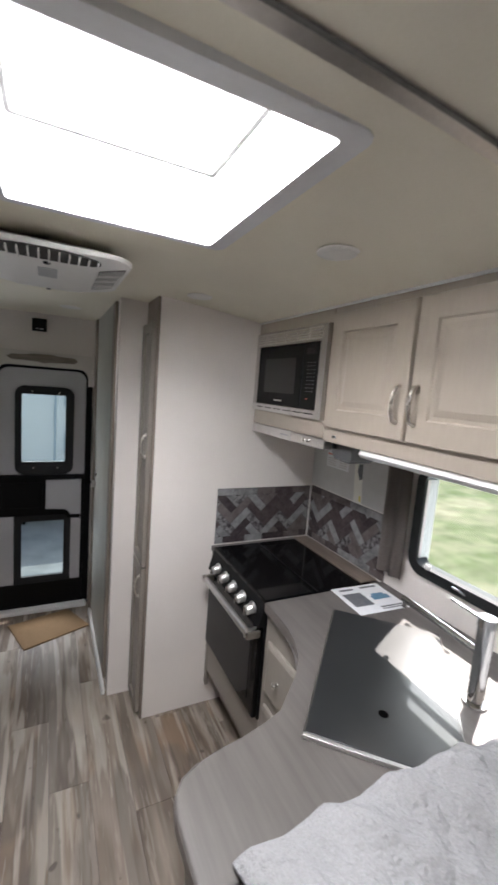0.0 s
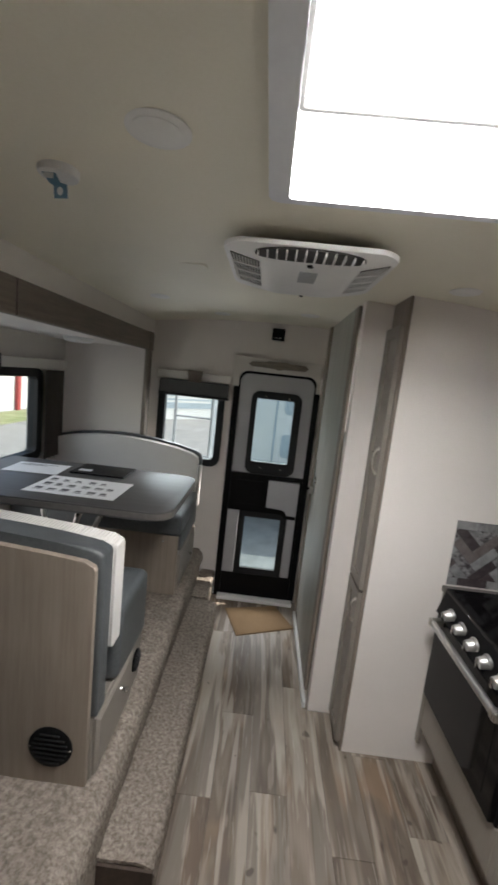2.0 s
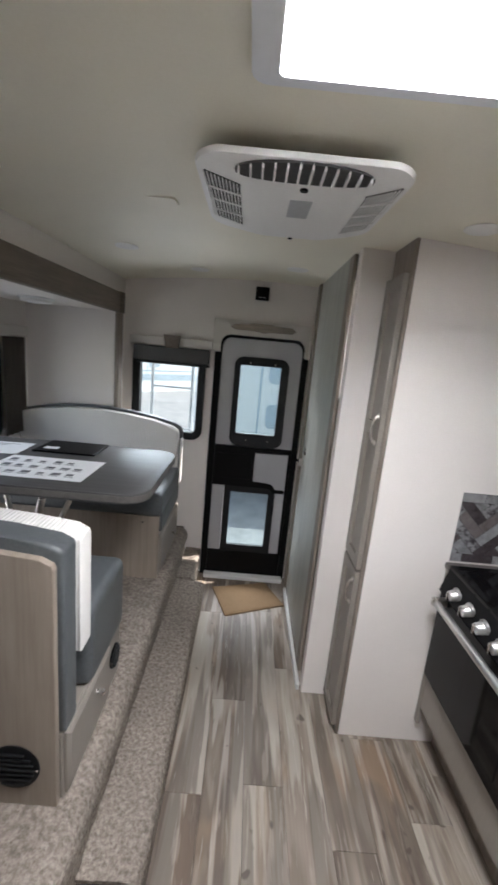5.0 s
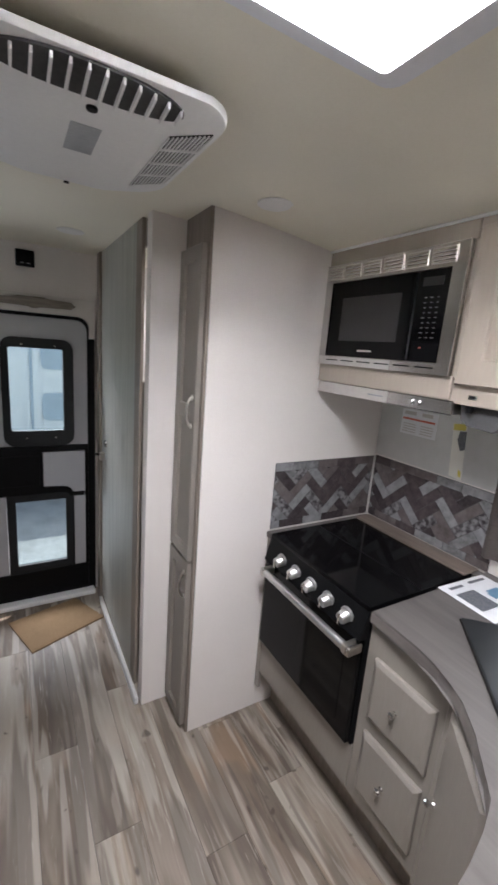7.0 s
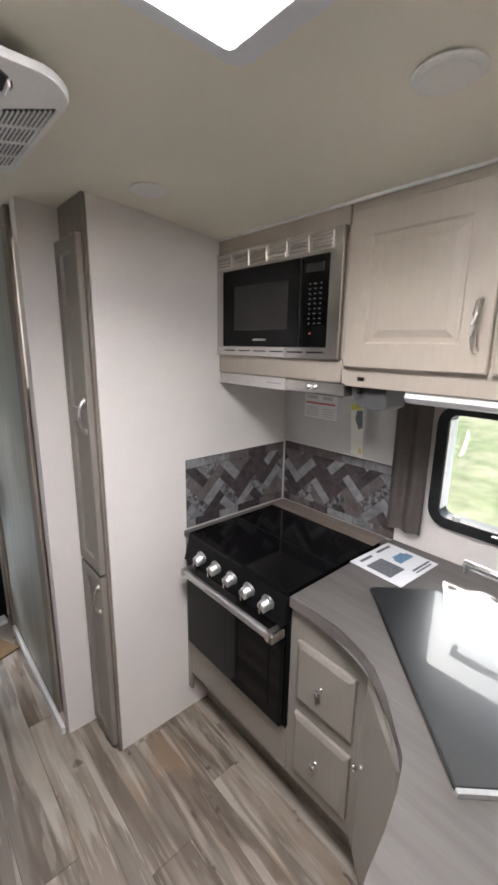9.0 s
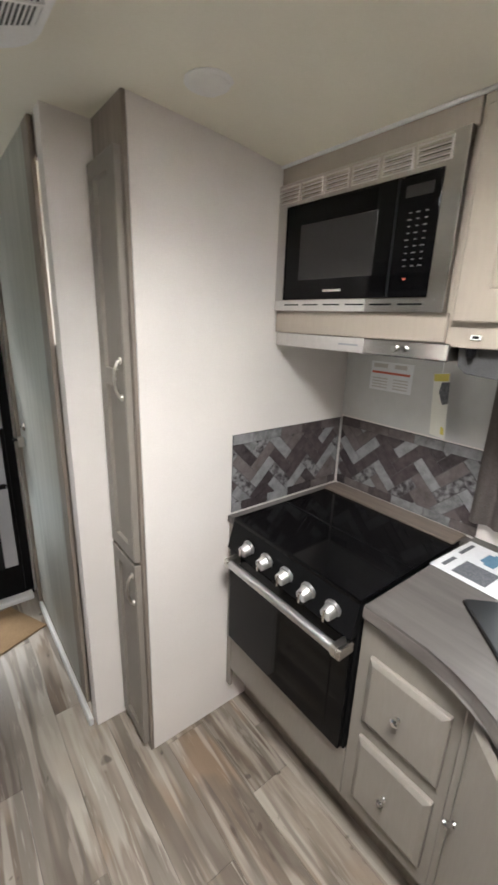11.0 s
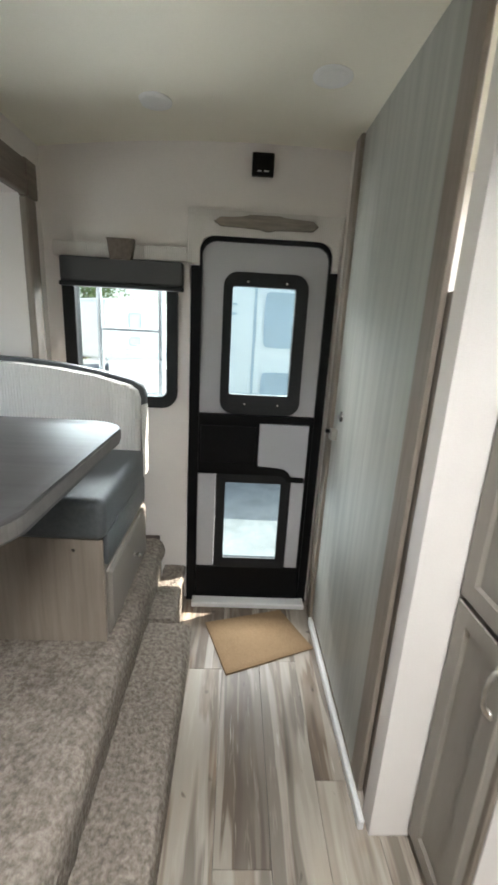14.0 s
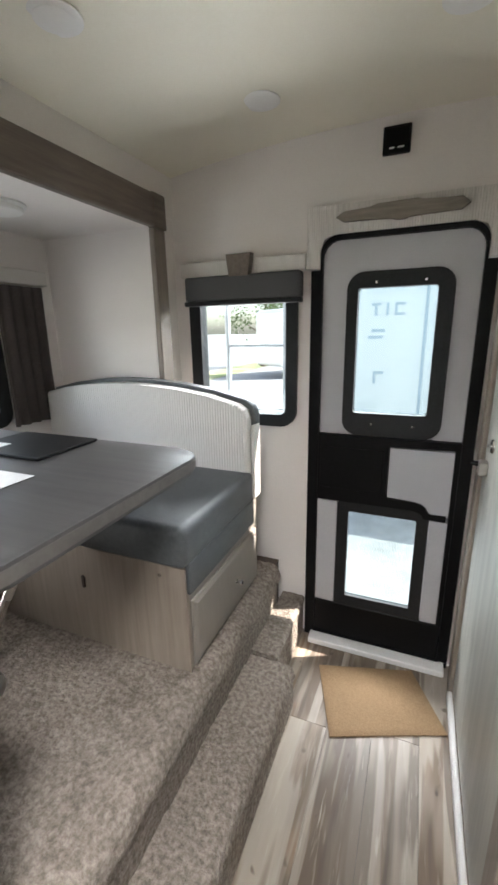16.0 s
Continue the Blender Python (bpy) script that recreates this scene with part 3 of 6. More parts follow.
solo("trim_header", box(geo(), -0.828, -0.80, 0.36, 2.845, 1.800, 1.918, 0.004), M_HEADER, "dark taupe wood header of the slide-out", kind="structure")
for yj in (1.36,):
    solo("trim_joint", box(geo(), -0.803, -0.7985, yj, yj + 0.004, 1.802, 1.916), M_BLACK, "dark joint in the wood header", kind="structure")
solo("trim_post", box(geo(), -0.833, -0.806, 2.848, 2.925, ZS, 1.797, 0.004), M_TRIM, "taupe wood post at the end of the slide-out", kind="structure")
solo("trim_corner_block", box(geo(), -0.8335, -0.797, 2.846, 2.927, 1.798, 1.922, 0.004), M_HEADER, "brown wood corner block at the end of the header", kind="structure")

# bath partition: white post, pocket door and jambs
solo("wall_bath", prism(geo(), [(0.42, 1.972), (0.5485, 1.972), (0.5485, 2.03), (0.42, 2.03)], "z", 0, 2.079, 0.004, 2), M_WALL, "white corner post of the bathroom", kind="structure")
solo("wall_pantry", box(geo(), 0.562, WALL_R - 0.002, 1.757, 1.785, 0, 2.072), M_WALL, "white linen-look panel beside the range", kind="structure")
solo("trim_bath_near", box(geo(), 0.407, 0.421, 2.054, 2.130, 0.05, 2.072, 0.002), M_TRIM, "taupe jamb of the bathroom", kind="structure")
solo("trim_bath_stop", box(box(geo(), 0.424, 0.432, 2.031, 2.09, 0.05, 1.47), 0.424, 0.432, 2.031, 2.09, 1.975, 2.072), M_TRIM, "taupe stop strip in the bathroom opening", kind="structure")
solo("wall_bath_panel", box(geo(), 0.411, 0.421, 2.132, 2.852, 0.05, 2.074), M_BATH, "grey-green wood-grain bathroom wall panel", kind="structure")
solo("trim_bath_far", box(geo(), 0.398, 0.44, 2.855, 2.925, 0.0, 2.076, 0.004), M_TRIM, "taupe wood end post of the bathroom wall", kind="structure")
solo("wall_bath_end", box(geo(), 0.412, 0.44, 2.928, WALL_Y - 0.002, 0, 2.076), M_WALL, "white strip of wall beside the entry door", kind="structure")
solo("baseboard", box(geo(), 0.392, 0.410, 1.985, 2.852, 0.0, 0.037, 0.004), M_PLATE, "white baseboard of the bathroom wall", kind="structure")
solo("wall_bath_back", box(geo(), 0.56, WALL_R - 0.002, 1.99, 2.01, 0, 2.0), M_WALL, "plain inner wall of the bathroom", kind="structure")

# carpet: slide-out floor, nosing, lower step and landing


def lumpy(amount, size):
    def f(x, y):
        return amount * noise.noise(Vector((x / size, y / size, 3.1))) + amount * 0.6 * noise.noise(Vector((x / size * 2.7, y / size * 2.7, 9.0)))
    return f


def carpet_slab(name, label, x0, x1, y0, y1, z0, z1, round_right, material=M_CARPET):
    """A carpeted block: pile with uneven height, its aisle edge rounded."""
    bm = geo()
    q = lumpy(0.0065, 0.027)
    nx, ny = max(6, int((x1 - x0) / 0.0115)), max(6, int((y1 - y0) / 0.0115))

    def h(x, y):
        d = x1 - x
        drop = 0.0
        if d < round_right:
            drop = round_right - math.sqrt(max(0.0, round_right ** 2 - (round_right - d) ** 2))
        return z1 + q(x, y) - drop
    soft_sheet(bm, x0, x1, y0, y1, nx, ny, h, 0.012)
    for v in bm.verts:
        v.co.x += 0.005 * noise.noise(Vector((v.co.y * 30, v.co.z * 30, 1.0)))
    bmesh.ops.recalc_face_normals(bm, faces=bm.faces)
    box(bm, x0 + 0.002, x1 - 0.006, y0 + 0.003, y1 - 0.003, z0, z1 - round_right - 0.006)
    return solo(name, bm, material, label, kind="structure", smooth=True)


carpet_slab("floor_carpet", "beige-grey cut-pile carpet of the slide-out", SLIDE_X + 0.002, -0.318, 0.36, 2.935, ZS - 0.034, ZS, 0.055)
solo("trim_riser", box(geo(), -0.359, -0.335, 0.36, 2.93, 0.0, ZS - 0.036), M_CARPET, "carpeted riser under the slide-out", kind="structure")
step_ob = carpet_slab("step", "carpeted lower step along the slide-out", -0.334, -0.152, 1.075, 2.60, 0.0, 0.182, 0.036)
solo("step_end", box(geo(), -0.332, -0.156, 1.066, 1.077, 0.0, 0.165), M_STEPEND, "dark brown end board of the carpeted step", kind="structure")
carpet_slab("step_landing", "carpeted landing step beside the entry door", -0.334, -0.226, 2.615, 3.022, 0.0, 0.19, 0.012)

# ---- entry door ----
door = thing("door_1", (0.09, 3.03, 0.0), "grey and black entry door with two windows, closed", "door", kind="structure")
part("jamb", box(box(geo(), -0.222, -0.182, 3.005, 3.062, 0.0, 1.62, 0.002), 0.362, 0.398, 3.005, 3.062, 0.0, 1.62, 0.002), M_BLACK, door, "black aluminium jambs")
part("outer_surround", ring(geo(), rrect(-0.26, 0.44, -0.02, 1.80, 0.01, 6), rrect(-0.172, 0.352, 0.034, 1.714, (0.008, 0.008, 0.056, 0.056), 6), "y", WALL_Y + 0.061, WALL_Y + 0.075), M_PLATE, door, "white outer door surround")
outer = rrect(-0.1855, 0.3655, 0.03, 1.7355, (0.01, 0.01, 0.062, 0.062), 6)
inner = rrect(-0.176, 0.356, 0.04, 1.718, (0.008, 0.008, 0.06, 0.06), 6)
part("seal", ring(geo(), outer, inner, "y", 2.998, 3.07), M_BLACK, door, "black rubber door seal")


def window_unit(parent, name, axis, a0, a1, b0, b1, g, c0, c1, r, pane_c, gr=0.012, material=M_RUBBER, pane_material=M_GLASS):
    """A rounded frame with a pane; g is the frame's width."""
    w = part(name, ring(geo(), rrect(a0, a1, b0, b1, r, 6), rrect(a0 + g, a1 - g, b0 + g, b1 - g, gr, 6), axis, c0, c1, 0.006 if c1 > c0 else -0.006), material, parent, "black rounded window frame", True)
    pane = part("pane", prism(geo(), rrect(a0 + g - 0.003, a1 - g + 0.003, b0 + g - 0.003, b1 - g + 0.003, gr, 3), axis, pane_c, pane_c + 0.004), pane_material, w, "clear glass pane")
    pane.visible_shadow = False
    return w


# door skins round the glass openings
bm = geo()
ring(bm, rrect(-0.175, 0.355, 0.995, 1.717, (0.004, 0.004, 0.06, 0.06), 6), rrect(-0.072, 0.268, 1.012, 1.590, 0.05, 6), "y", 3.012, 3.05)
part("upper_panel", bm, M_DOOR, door, "light grey upper door skin")
uw = part("upper_window", ring(geo(), rrect(-0.083, 0.279, 0.998, 1.604, 0.06, 6), rrect(-0.044, 0.226, 1.086, 1.549, 0.012, 6), "y", 2.994, 3.045, 0.008), M_RUBBER, door, "black rounded window frame", True)
up = part("pane", prism(geo(), rrect(-0.047, 0.229, 1.083, 1.552, 0.012, 3), "y", 3.022, 3.026), M_DOORGLASS, uw, "clear glass pane")
up.visible_shadow = False
part("core", box(box(box(box(geo(), -0.172, 0.352, 3.051, 3.058, 0.702, 1.04), 0.262, 0.352, 3.051, 3.058, 0.034, 0.701), -0.172, -0.09, 3.051, 3.058, 0.034, 0.701), -0.089, 0.261, 3.051, 3.058, 0.034, 0.21), M_BLACK, door, "black door core")
for cx_, cz_ in ((0.02, 1.566), (0.185, 1.566), (0.03, 1.045), (0.18, 1.045)):
    part("clip", disc(geo(), (cx_, 2.9955, cz_), 0.0045, -0.003, "y", 10), M_CHROME, door, "chrome frame screw")
bm = geo()
prism(bm, [(-0.175, 0.705), (0.20, 0.705)] + [(0.20 + 0.05 * math.sin(radians(a)), 0.675 + 0.03 * math.cos(radians(a))) for a in (30, 60, 90)] + [(0.33, 0.672), (0.33, 0.70), (0.262, 0.70), (0.255, 0.725), (0.225, 0.74), (0.116, 0.742), (0.104, 0.752), (0.104, 0.958), (0.34, 0.962), (0.34, 0.992), (-0.175, 0.992)], "y", 2.998, 3.05)
part("lock_panel", bm, M_BLACK, door, "black lock panel across the door")
part("lock_cover", prism(geo(), [(0.108, 0.748), (0.215, 0.744), (0.240, 0.738), (0.258, 0.724), (0.266, 0.704), (0.282, 0.694), (0.337, 0.692), (0.337, 0.955), (0.108, 0.955)], "y", 3.000, 3.05, 0.002), M_DOOR, door, "grey screen-door slide cover")
part("latch_box", box(geo(), -0.165, 0.088, 2.9945, 2.999, 0.762, 0.940, 0.003, 2), M_BLACK, door, "black latch plate")
part("side_panel", box(geo(), -0.175, -0.090, 3.006, 3.05, 0.205, 0.70, 0.002), M_DOOR, door, "light grey lower panel")
part("side_panel", box(geo(), 0.274, 0.338, 3.006, 3.05, 0.205, 0.668, 0.002), M_DOOR, door, "light grey lower panel")
window_unit(door, "lower_window", "y", -0.088, 0.272, 0.205, 0.705, 0.046, 3.002, 3.032, 0.012, 3.018, 0.006, pane_material=M_DOORGLASS)
part("kick_plate", box(geo(), -0.175, 0.354, 3.002, 3.05, 0.035, 0.203, 0.003), M_BLACK, door, "black kick plate")
part("side_strip", box(geo(), 0.339, 0.357, 3.002, 3.05, 0.20, 0.99, 0.002), M_BLACK, door, "black edge of the door")
solo("threshold", box(geo(), -0.19, 0.385, 2.945, 3.062, 0.0, 0.028, 0.004), M_PLATE, "white metal threshold of the entry door", kind="structure")
hold = thing("door_catch", (0.39, 2.79, 0.98), "small metal catch on the bathroom wall post", "door catch")
part("body", box(geo(), 0.385, 0.413, 2.775, 2.81, 0.95, 0.995, 0.004), M_NICKEL, hold)
part("pin", rod(geo(), (0.386, 2.79, 0.985), (0.368, 2.80, 0.985), 0.008), M_BLACK, hold)
lock = thing("bath_lock", (0.41, 2.72, 1.05), "chrome pull on the bathroom panel", "pull")
part("plate", disc(geo(), (0.411, 2.73, 1.06), 0.022, -0.006, "x", 20), M_CHROME, lock, "", True)
part("knob", rod(geo(), (0.408, 2.73, 1.06), (0.396, 2.73, 1.06), 0.007), M_CHROME, lock, "", True)

# fluted band above the door, plaque and monitor
bm = geo()
prism(bm, [(-0.238, 1.625), (-0.187, 1.625), (-0.187, 1.688), (-0.172, 1.722), (-0.136, 1.737), (0.316, 1.737), (0.352, 1.722), (0.367, 1.688), (0.367, 1.625), (0.392, 1.625), (0.392, 1.832), (-0.238, 1.832)], "y", 2.996, WALL_Y - 0.001)
door_band = solo("trim_door", bm, ribbed("ribbed_band_x", (0.66, 0.63, 0.59), (0.74, 0.71, 0.67), "X", 0.0085), "ribbed white fabric band over the entry door", kind="structure")
bm = geo()
cx, cz = 0.082, 1.787
prof = [(-0.213, 0.0), (-0.185, 0.017), (-0.095, 0.018), (-0.070, 0.029), (0.058, 0.031), (0.072, 0.022), (0.190, 0.020), (0.213, 0.0),
        (0.190, -0.018), (0.040, -0.018), (0.018, -0.028), (-0.006, -0.028), (-0.026, -0.018), (-0.185, -0.017)]
pts = [(cx + a, cz + b) for a, b in prof]
prism(bm, pts, "y", 2.978, 2.9955, 0.003, 2)
plaque = thing("wall_plaque", (cx, 2.987, cz), "weathered wood plaque with pointed ends over the door", "plaque")
part("board", bm, M_PLAQUE, plaque)
mon = thing("wall_monitor", (0.056, 3.02, 1.975), "small black control panel high on the rear wall", "control panel")
part("housing", box(geo(), 0.012, 0.100, 3.008, WALL_Y - 0.001, 1.966, 2.048, 0.004, 2), M_BLACK, mon)
part("display", box(geo(), 0.02, 0.092, 3.005, 3.009, 1.984, 2.04, 0.001), M_BLACKGLASS, mon, "black glossy display")
part("buttons", bars(geo(), "y", 3.0045, 0.003, [(0.034, 0.050, 1.980, 1.984), (0.060, 0.080, 1.980, 1.984)]), M_PLATE, mon, "white button marks")

# ---- rear window ----
GZ_LADDER = -0.35

rw = thing("window_1", (-0.52, WALL_Y, 1.03), "rear window with black rounded frame", "window", kind="structure")
wf = window_unit(rw, "window_frame", "y", -0.765, -0.277, 1.005, 1.615, 0.05, WALL_Y - 0.016, WALL_Y + 0.05, 0.07, WALL_Y + 0.012, 0.03)

lad = thing("rear_ladder", (-0.525, 3.20, GZ_LADDER), "grey aluminium tube ladder fixed to the outside rear wall", "ladder")
for x in (-0.67, -0.383):
    part("rail", rod(geo(), (x, 3.20, GZ_LADDER), (x, 3.20, 2.35), 0.0125, 0.0125, 14), M_LADDER, lad, "", True)
    for z in (0.2, 0.85, 2.0):
        part("standoff", rod(geo(), (x, WALL_Y + 0.058, z), (x, 3.20, z), 0.009, 0.009, 10), M_LADDER, lad)
for k in range(7):
    part("rung", rod(geo(), (-0.67, 3.20, 0.14 + 0.30 * k), (-0.383, 3.20, 0.14 + 0.30 * k), 0.008, 0.008, 12), M_LADDER, lad)
shade = thing("window_shade", (-0.50, 2.97, 1.51), "dark grey roller shade, rolled up, with a ribbed white valance", "window shade")
part("roll", box(geo(), -0.748, -0.252, 2.955, 3.012, 1.528, 1.622, 0.008, 2), M_SHADE, shade)
part("hem_bar", box(geo(), -0.752, -0.248, 2.952, 2.990, 1.508, 1.527, 0.005, 2), M_RUBBER, shade, "dark hem bar")
part("valance", box(geo(), -0.782, -0.240, 2.985, WALL_Y - 0.001, 1.624, 1.682, 0.004), bpy.data.materials["ribbed_band_x"], shade, "ribbed white valance")
part("strap", prism(geo(), [(-0.542, 1.615), (-0.458, 1.615), (-0.446, 1.696), (-0.553, 1.696)], "y", 2.948, 2.984, 0.003), M_HEADER, shade, "brown fabric strap")

# ---- slide-out window with curtain ----
sw = thing("window_2", (SLIDE_X, 1.97, 1.05), "dinette window in a black frame", "window", kind="structure")
window_unit(sw, "window_frame", "x", 1.38, 2.56, 1.04, 1.605, 0.05, SLIDE_X + 0.018, SLIDE_X - 0.05, 0.06, SLIDE_X - 0.012, 0.03)


def curtain(name, label, axis, a0, a1, b0, b1, c, amp, waves, material=M_CURTAIN, gather=0.0):
    bm = geo()
    n, k = 48, 14
    put = turn_axis(axis)
    rows = []
    for j in range(k + 1):
        v = j / k
        row = []
        for i in range(n + 1):
            u = i / n
            a = a0 + (a1 - a0) * u
            w = amp * math.sin(2 * math.pi * waves * u + 0.6 * math.sin(3 * v)) * (0.5 + 0.5 * v) + 0.002 * noise.noise(Vector((u * 9, v * 4, 2)))
            row.append(bm.verts.new(put(a, b1 + (b0 - b1) * v, c + w)))
        rows.append(row)
    for r0, r1 in zip(rows, rows[1:]):
        for i in range(n):
            bm.faces.new((r0[i], r0[i + 1], r1[i + 1], r1[i]))
    bmesh.ops.solidify(bm, geom=bm.faces, thickness=0.003)
    return bm


ct = thing("curtain", (SLIDE_X + 0.04, 2.66, 1.05), "dark taupe curtain gathered beside the dinette window", "curtain")
part("cloth", curtain("", "", "x", 2.545, 2.775, 1.035, 1.60, SLIDE_X + 0.038, 0.013, 4.5), M_CURTAIN, ct, "", True)
part("tieback", box(geo(), SLIDE_X + 0.001, SLIDE_X + 0.022, 2.555, 2.60, 1.05, 1.07, 0.004), M_PLATE, ct, "white tieback clip")
vl = thing("dinette_valance", (SLIDE_X + 0.03, 2.0, 1.60), "ribbed white valance with a brown strap over the dinette window", "valance")
part("board", box(geo(), SLIDE_X + 0.001, SLIDE_X + 0.05, 1.30, 2.80, 1.607, 1.665, 0.004), M_RIB_Y, vl)
part("strap", box(geo(), SLIDE_X + 0.045, SLIDE_X + 0.062, 1.985, 2.09, 1.595, 1.675, 0.004), M_SHADE, vl, "brown fabric strap")

# ---- skylight ----
skyl = thing("window_3", ((SKY_X0 + SKY_X1) / 2, 0.67, 2.08), "large square skylight with a white shaft", "skylight", kind="structure")
cc = ceil_z(0.25)
bm = geo()
ring(bm, rrect(-0.018, 0.546, 0.393, 1.020, 0.03, 4), rrect(SKY_X0 + 0.004, SKY_X1 - 0.004, SKY_Y0 + 0.004, SKY_Y1 - 0.004, 0.012, 4), "z", cc - 0.014, cc + 0.01)
part("flange", bm, M_FLANGE, skyl, "pale grey plastic flange")
bm = geo()
ring(bm, rrect(SKY_X0 - 0.012, SKY_X1 + 0.012, SKY_Y0 - 0.012, SKY_Y1 + 0.012, 0.012, 4), rrect(SKY_X0 + 0.003, SKY_X1 - 0.003, SKY_Y0 + 0.003, SKY_Y1 - 0.003, 0.012, 4), "z", cc - 0.008, SHAFT_TOP)
part("shaft", bm, M_PLATE, skyl, "white shaft lining")
bm = geo()
ring(bm, rrect(SKY_X0 - 0.03, SKY_X1 + 0.03, SKY_Y0 - 0.03, SKY_Y1 + 0.03, 0.012, 4), rrect(SKY_X0 - 0.002, SKY_X1 + 0.002, SKY_Y0 - 0.002, SKY_Y1 + 0.002, 0.012, 4), "z", SHAFT_TOP + 0.001, SHAFT_TOP + 0.02)
part("lip", bm, M_FLANGE, skyl, "grey lip of the dome")
# Dark ring whose colour stands in for the shadow under the dome's lip.
bm = geo()
ring(bm, rrect(SKY_X0 + 0.0025, SKY_X1 - 0.0025, SKY_Y0 + 0.0025, SKY_Y1 - 0.0025, 0.012, 4), rrect(SKY_X0 + 0.013, SKY_X1 - 0.013, SKY_Y0 + 0.013, SKY_Y1 - 0.013, 0.008, 4), "z", SHAFT_TOP - 0.026, SHAFT_TOP - 0.008)
part("shadow_band", bm, M_GRILLDK, skyl, "dark band painted as the shadow under the dome's lip")
bm = geo()
soft_sheet(bm, SKY_X0 - 0.025, SKY_X1 + 0.025, SKY_Y0 - 0.025, SKY_Y1 + 0.025, 10, 10, lambda x, y: SHAFT_TOP + 0.03 + 0.05 * math.sin(math.pi * (x - SKY_X0 + 0.025) / (SKY_X1 - SKY_X0 + 0.05)) * math.sin(math.pi * (y - SKY_Y0 + 0.025) / (SKY_Y1 - SKY_Y0 + 0.05)), 0.004)
pn = part("dome", bm, M_DOME, skyl, "milky acrylic dome", True)
pn.visible_shadow = False


def track(name, label, y0, y1, drop0, drop1, material):
    """A strip across the ceiling that follows its crown."""
    bm = geo()
    xs = [-0.80 + 2.25 * i / 24 for i in range(25)]
    rows = [[bm.verts.new((x, y, ceil_z(x) - d)) for y, d in ((y0, drop0), (y1, drop0), (y1, drop1), (y0, drop1))] for x in xs]
    for u, w in zip(rows, rows[1:]):
        for k in range(4):
            bm.faces.new((u[k], u[(k + 1) % 4], w[(k + 1) % 4], w[k]))
    bm.faces.new(rows[0])
    bm.faces.new(list(reversed(rows[-1])))
    return solo(name, bm, material, label, kind="structure")


track("trim_track", "grey metal curtain track across the ceiling", 0.300, 0.330, -0.002, 0.0045, M_NICKEL)
track("trim_track_groove", "dark groove of the curtain track", 0.298, 0.306, 0.0046, 0.0060, M_GRILL)
bv = soft_sheet(geo(), 0.72, 1.08, 2.32, 2.73, 6, 6, lambda x, y: 2.15, 0.004)
bvo = solo("window_5", bv, M_DOME, "milky roof vent of the bathroom", kind="structure")
bvo.visible_shadow = False

# ---- range, backsplash ledge ----
rg = thing("range_cooker", (1.14, 1.45, 0.12), "black gas range with steel knobs and a glass cover, closed", "range")
RY0, RY1 = 1.166, 1.722
part("body", box(geo(), 0.885, 1.405, RY0, RY1, 0.38, 0.872, 0.003), M_BLACK, rg, "black oven body")
part("oven_door", box(geo(), 0.862, 0.884, RY0 + 0.004, RY1 - 0.004, 0.392, 0.775, 0.005, 2), M_BLACKGLASS, rg, "glossy black oven door")
part("oven_window", box(geo(), 0.860, 0.863, RY0 + 0.06, RY1 - 0.26, 0.44, 0.70, 0.002), M_BLACKGLASS, rg, "smoked oven window")
bm = geo()
prism(bm, [(0.855, 0.782), (0.905, 0.782), (0.905, 0.885), (0.882, 0.885)], "y", RY0 + 0.002, RY1 - 0.002)
part("control_panel", bm, M_BLACK, rg, "black slanted control panel")
for i in range(5):
    y = 1.612 - i * 0.0925
    k = geo()
    rod(k, (0.872, y, 0.828), (0.862, y, 0.826), 0.027, 0.027, 20)
    rod(k, (0.862, y, 0.826), (0.835, y, 0.820), 0.022, 0.018, 20)
    bmesh.ops.bevel(k, geom=[e for e in k.edges], offset=0.0012, segments=1, affect="EDGES")
    kn = part("knob", k, M_ALU, rg, "brushed steel knob", True)
    part("grip", box(geo(), 0.826, 0.842, y - 0.004, y + 0.004, 0.803, 0.838, 0.002), M_CHROME, kn)
bm = geo()
box(bm, 0.808, 0.832, RY0 - 0.002, RY1 - 0.048, 0.748, 0.774, 0.008, 3)
hbar = part("handle", bm, M_ALU, rg, "brushed steel oven handle", True)
part("handle_end", box(geo(), 0.806, 0.866, RY0 - 0.006, RY0 + 0.030, 0.745, 0.777, 0.006, 2), M_NICKEL, hbar)
part("handle_end", box(geo(), 0.806, 0.866, RY1 - 0.072, RY1 - 0.046, 0.745, 0.777, 0.006, 2), M_NICKEL, hbar)
part("glass_cover", box(geo(), 0.880, 1.402, RY0 + 0.002, RY1 - 0.002, 0.874, 0.893, 0.004, 2), M_BLACKGLASS, rg, "folding black glass cover")
part("back_ledge", box(geo(), 1.350, 1.440, RY0 + 0.002, RY1 - 0.002, 0.8936, 0.902, 0.002), M_LEDGE, rg, "taupe wood ledge behind the cooktop")
part("cover_hinge", box(geo(), 1.12, 1.126, RY0 + 0.006, RY1 - 0.006, 0.8925, 0.8945), M_BLACK, rg)
solo("trim_ledge", box(box(geo(), 1.406, WALL_R - 0.002, 1.152, 1.755, 0.862, 0.888, 0.003), 0.876, 1.405, 1.724, 1.755, 0.862, 0.888, 0.003), M_COUNTER, "taupe laminate ledge behind the range", kind="structure")
solo("trim_seam_corner", box(geo(), WALL_R - 0.010, WALL_R - 0.001, 1.747, 1.756, 0.889, 1.186), M_SEAM, "pale sealant seam in the tile corner", kind="structure")
